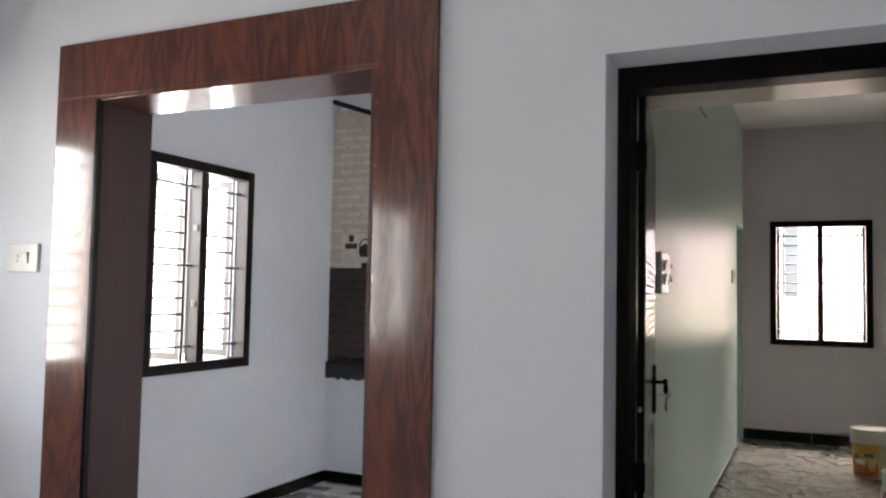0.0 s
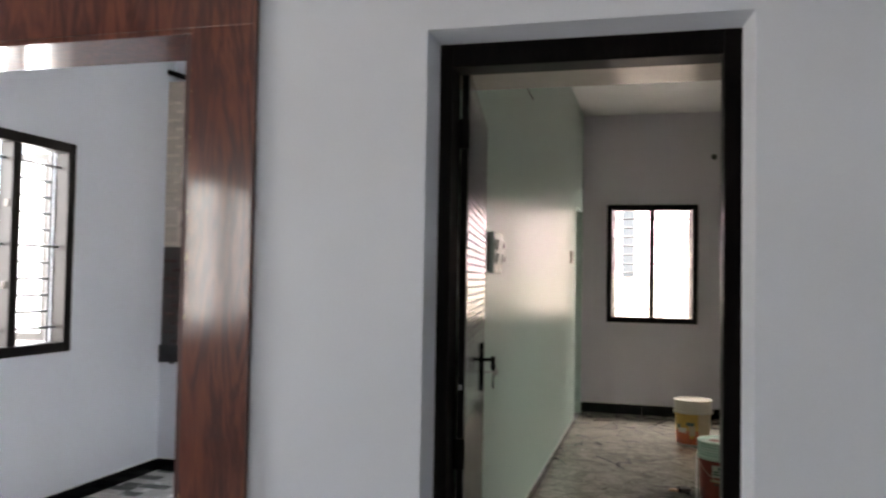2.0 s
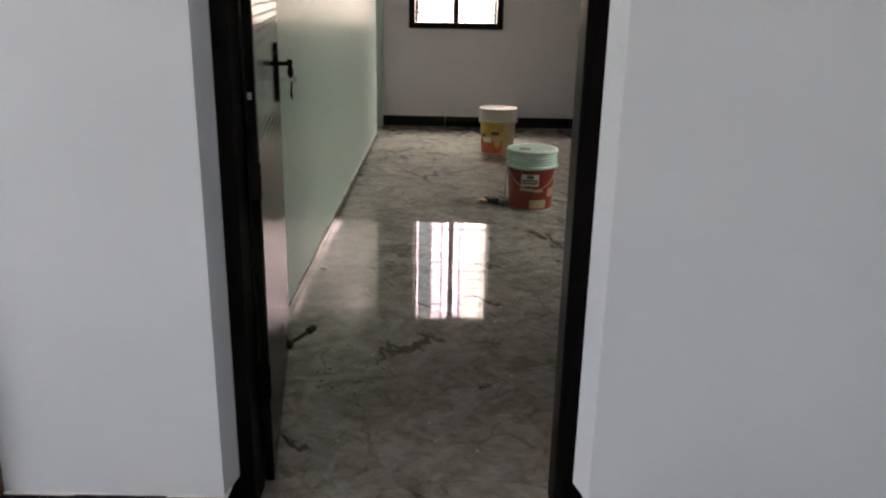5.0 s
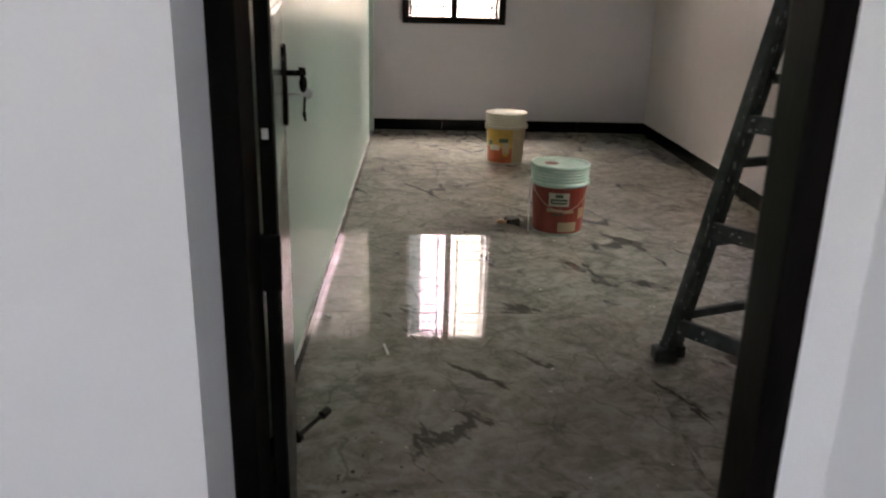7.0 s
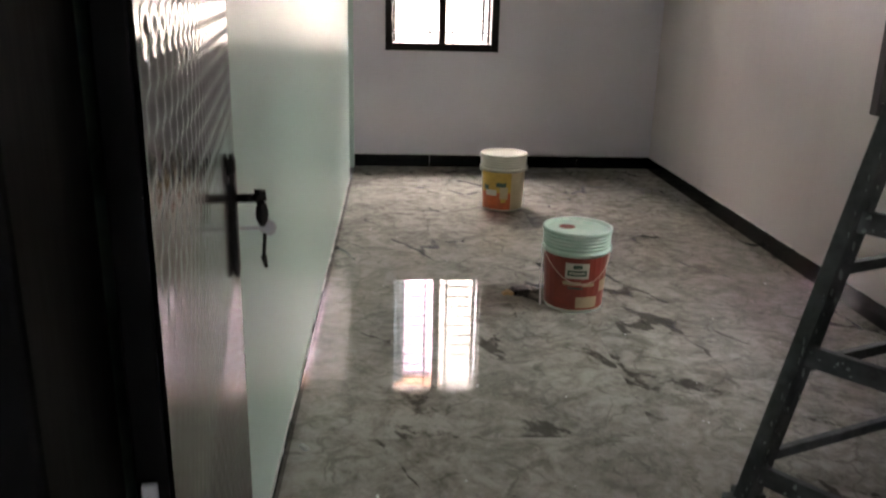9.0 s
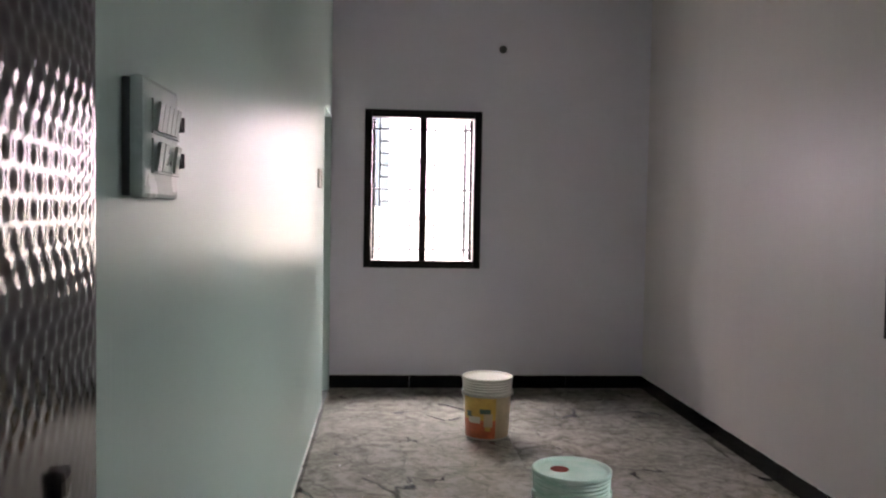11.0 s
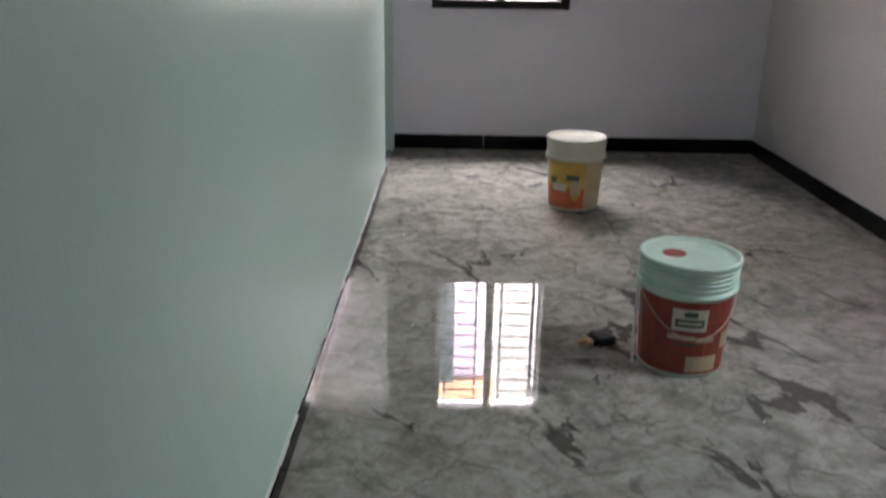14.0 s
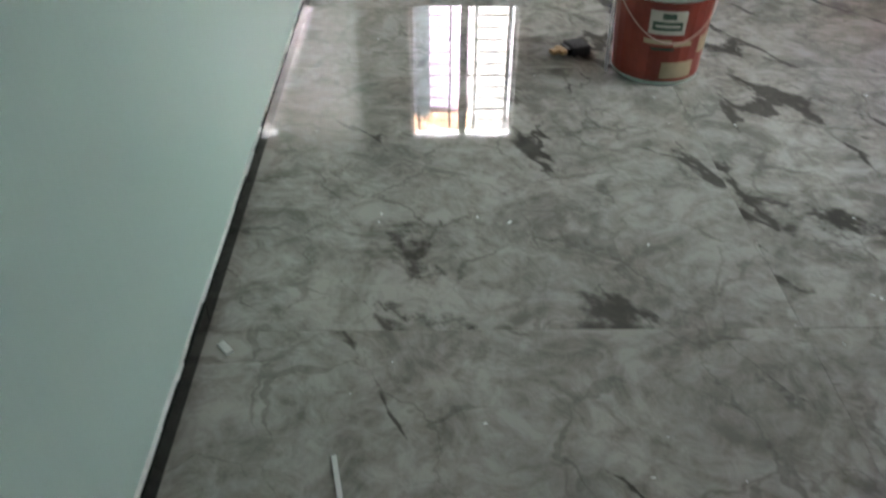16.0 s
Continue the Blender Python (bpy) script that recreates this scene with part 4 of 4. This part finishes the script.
tiled_floor("floor_bedroom", 0.0, RX, 0.115, RY1, 1.2, 1.2, M_FLOOR, "glossy brown-grey marble-look floor tiles with dark veins", ox=1.193, oy=0.705)
structure("floor_bathroom", box((-1.2, 4.7, -0.12), (-0.0005, RY1, -0.002)), M_HALLFLOOR, "plain grey floor of the side room", "floor")
tiled_floor("floor_hall", HX0, HX1, HY0, 0.1145, 0.6, 0.6, M_HALLFLOOR, "polished pale grey hall floor tiles", oy=0.5)
kf = structure("floor_kitchen", box((KWX, 0.1146, -0.12), (-0.12, KBY + 0.1, -0.0035)), M_KT_W, "patchwork floor of white and grey oblong tiles", "floor")
rnd = random.Random(21)
y = 0.116
while y < KBY - 0.02:
    x = KWX - 0.2 * rnd.random()
    while x < -0.2:
        w = rnd.choice((0.14, 0.17, 0.20))
        lo, hi = max(KWX, x), min(-0.122, x + w - 0.012)
        if hi - lo > 0.03:
            part("tile", box((lo, y, -0.0034), (hi, min(y + 0.085, KBY), 0.0)), M_KT_G if rnd.random() < 0.4 else M_KT_W, kf)
        x += w
    y += 0.097
# staggered raised wall tiles; the darker ground carries the shade of their relief
part("tile_bed", box((KWX, KBY + 0.013, 0.868), (-0.25, KBY + 0.0995, 2.60)), M_BED_L, tiling)
part("tile_bed", box((KWX, KBY + 0.011, 0.868), (-0.25, KBY + 0.0125, 1.550)), M_BED_D, tiling, "dark brown glazed tile ground, relief shade in its colour")
part("tile_bed", box((KWX, KBY + 0.0131, 2.60), (-2.2, KBY + 0.0990, 2.72)), M_BED_L, tiling)
row = 0
z = 0.885
while z < 2.56:
    h = 0.062
    x = KWX + (0.0 if row % 2 else 0.07)
    while x < -1.9:
        dark = z < 1.51
        t = box((0, 0, 0), (0.105, 0.009, h - 0.018), 0.003)
        yb = KBY + (0.0055 if dark else 0.0075)
        if not (-2.52 < x + 0.05 < -2.18 and 1.50 < z < 1.80):
            part("tile", moved(t, Matrix.Translation((x, yb, z)) @ Matrix.Rotation(radians(-16), 4, "X")), M_TILE_D if dark else M_TILE_L, tiling)
        x += 0.14
    z += h
    row += 1
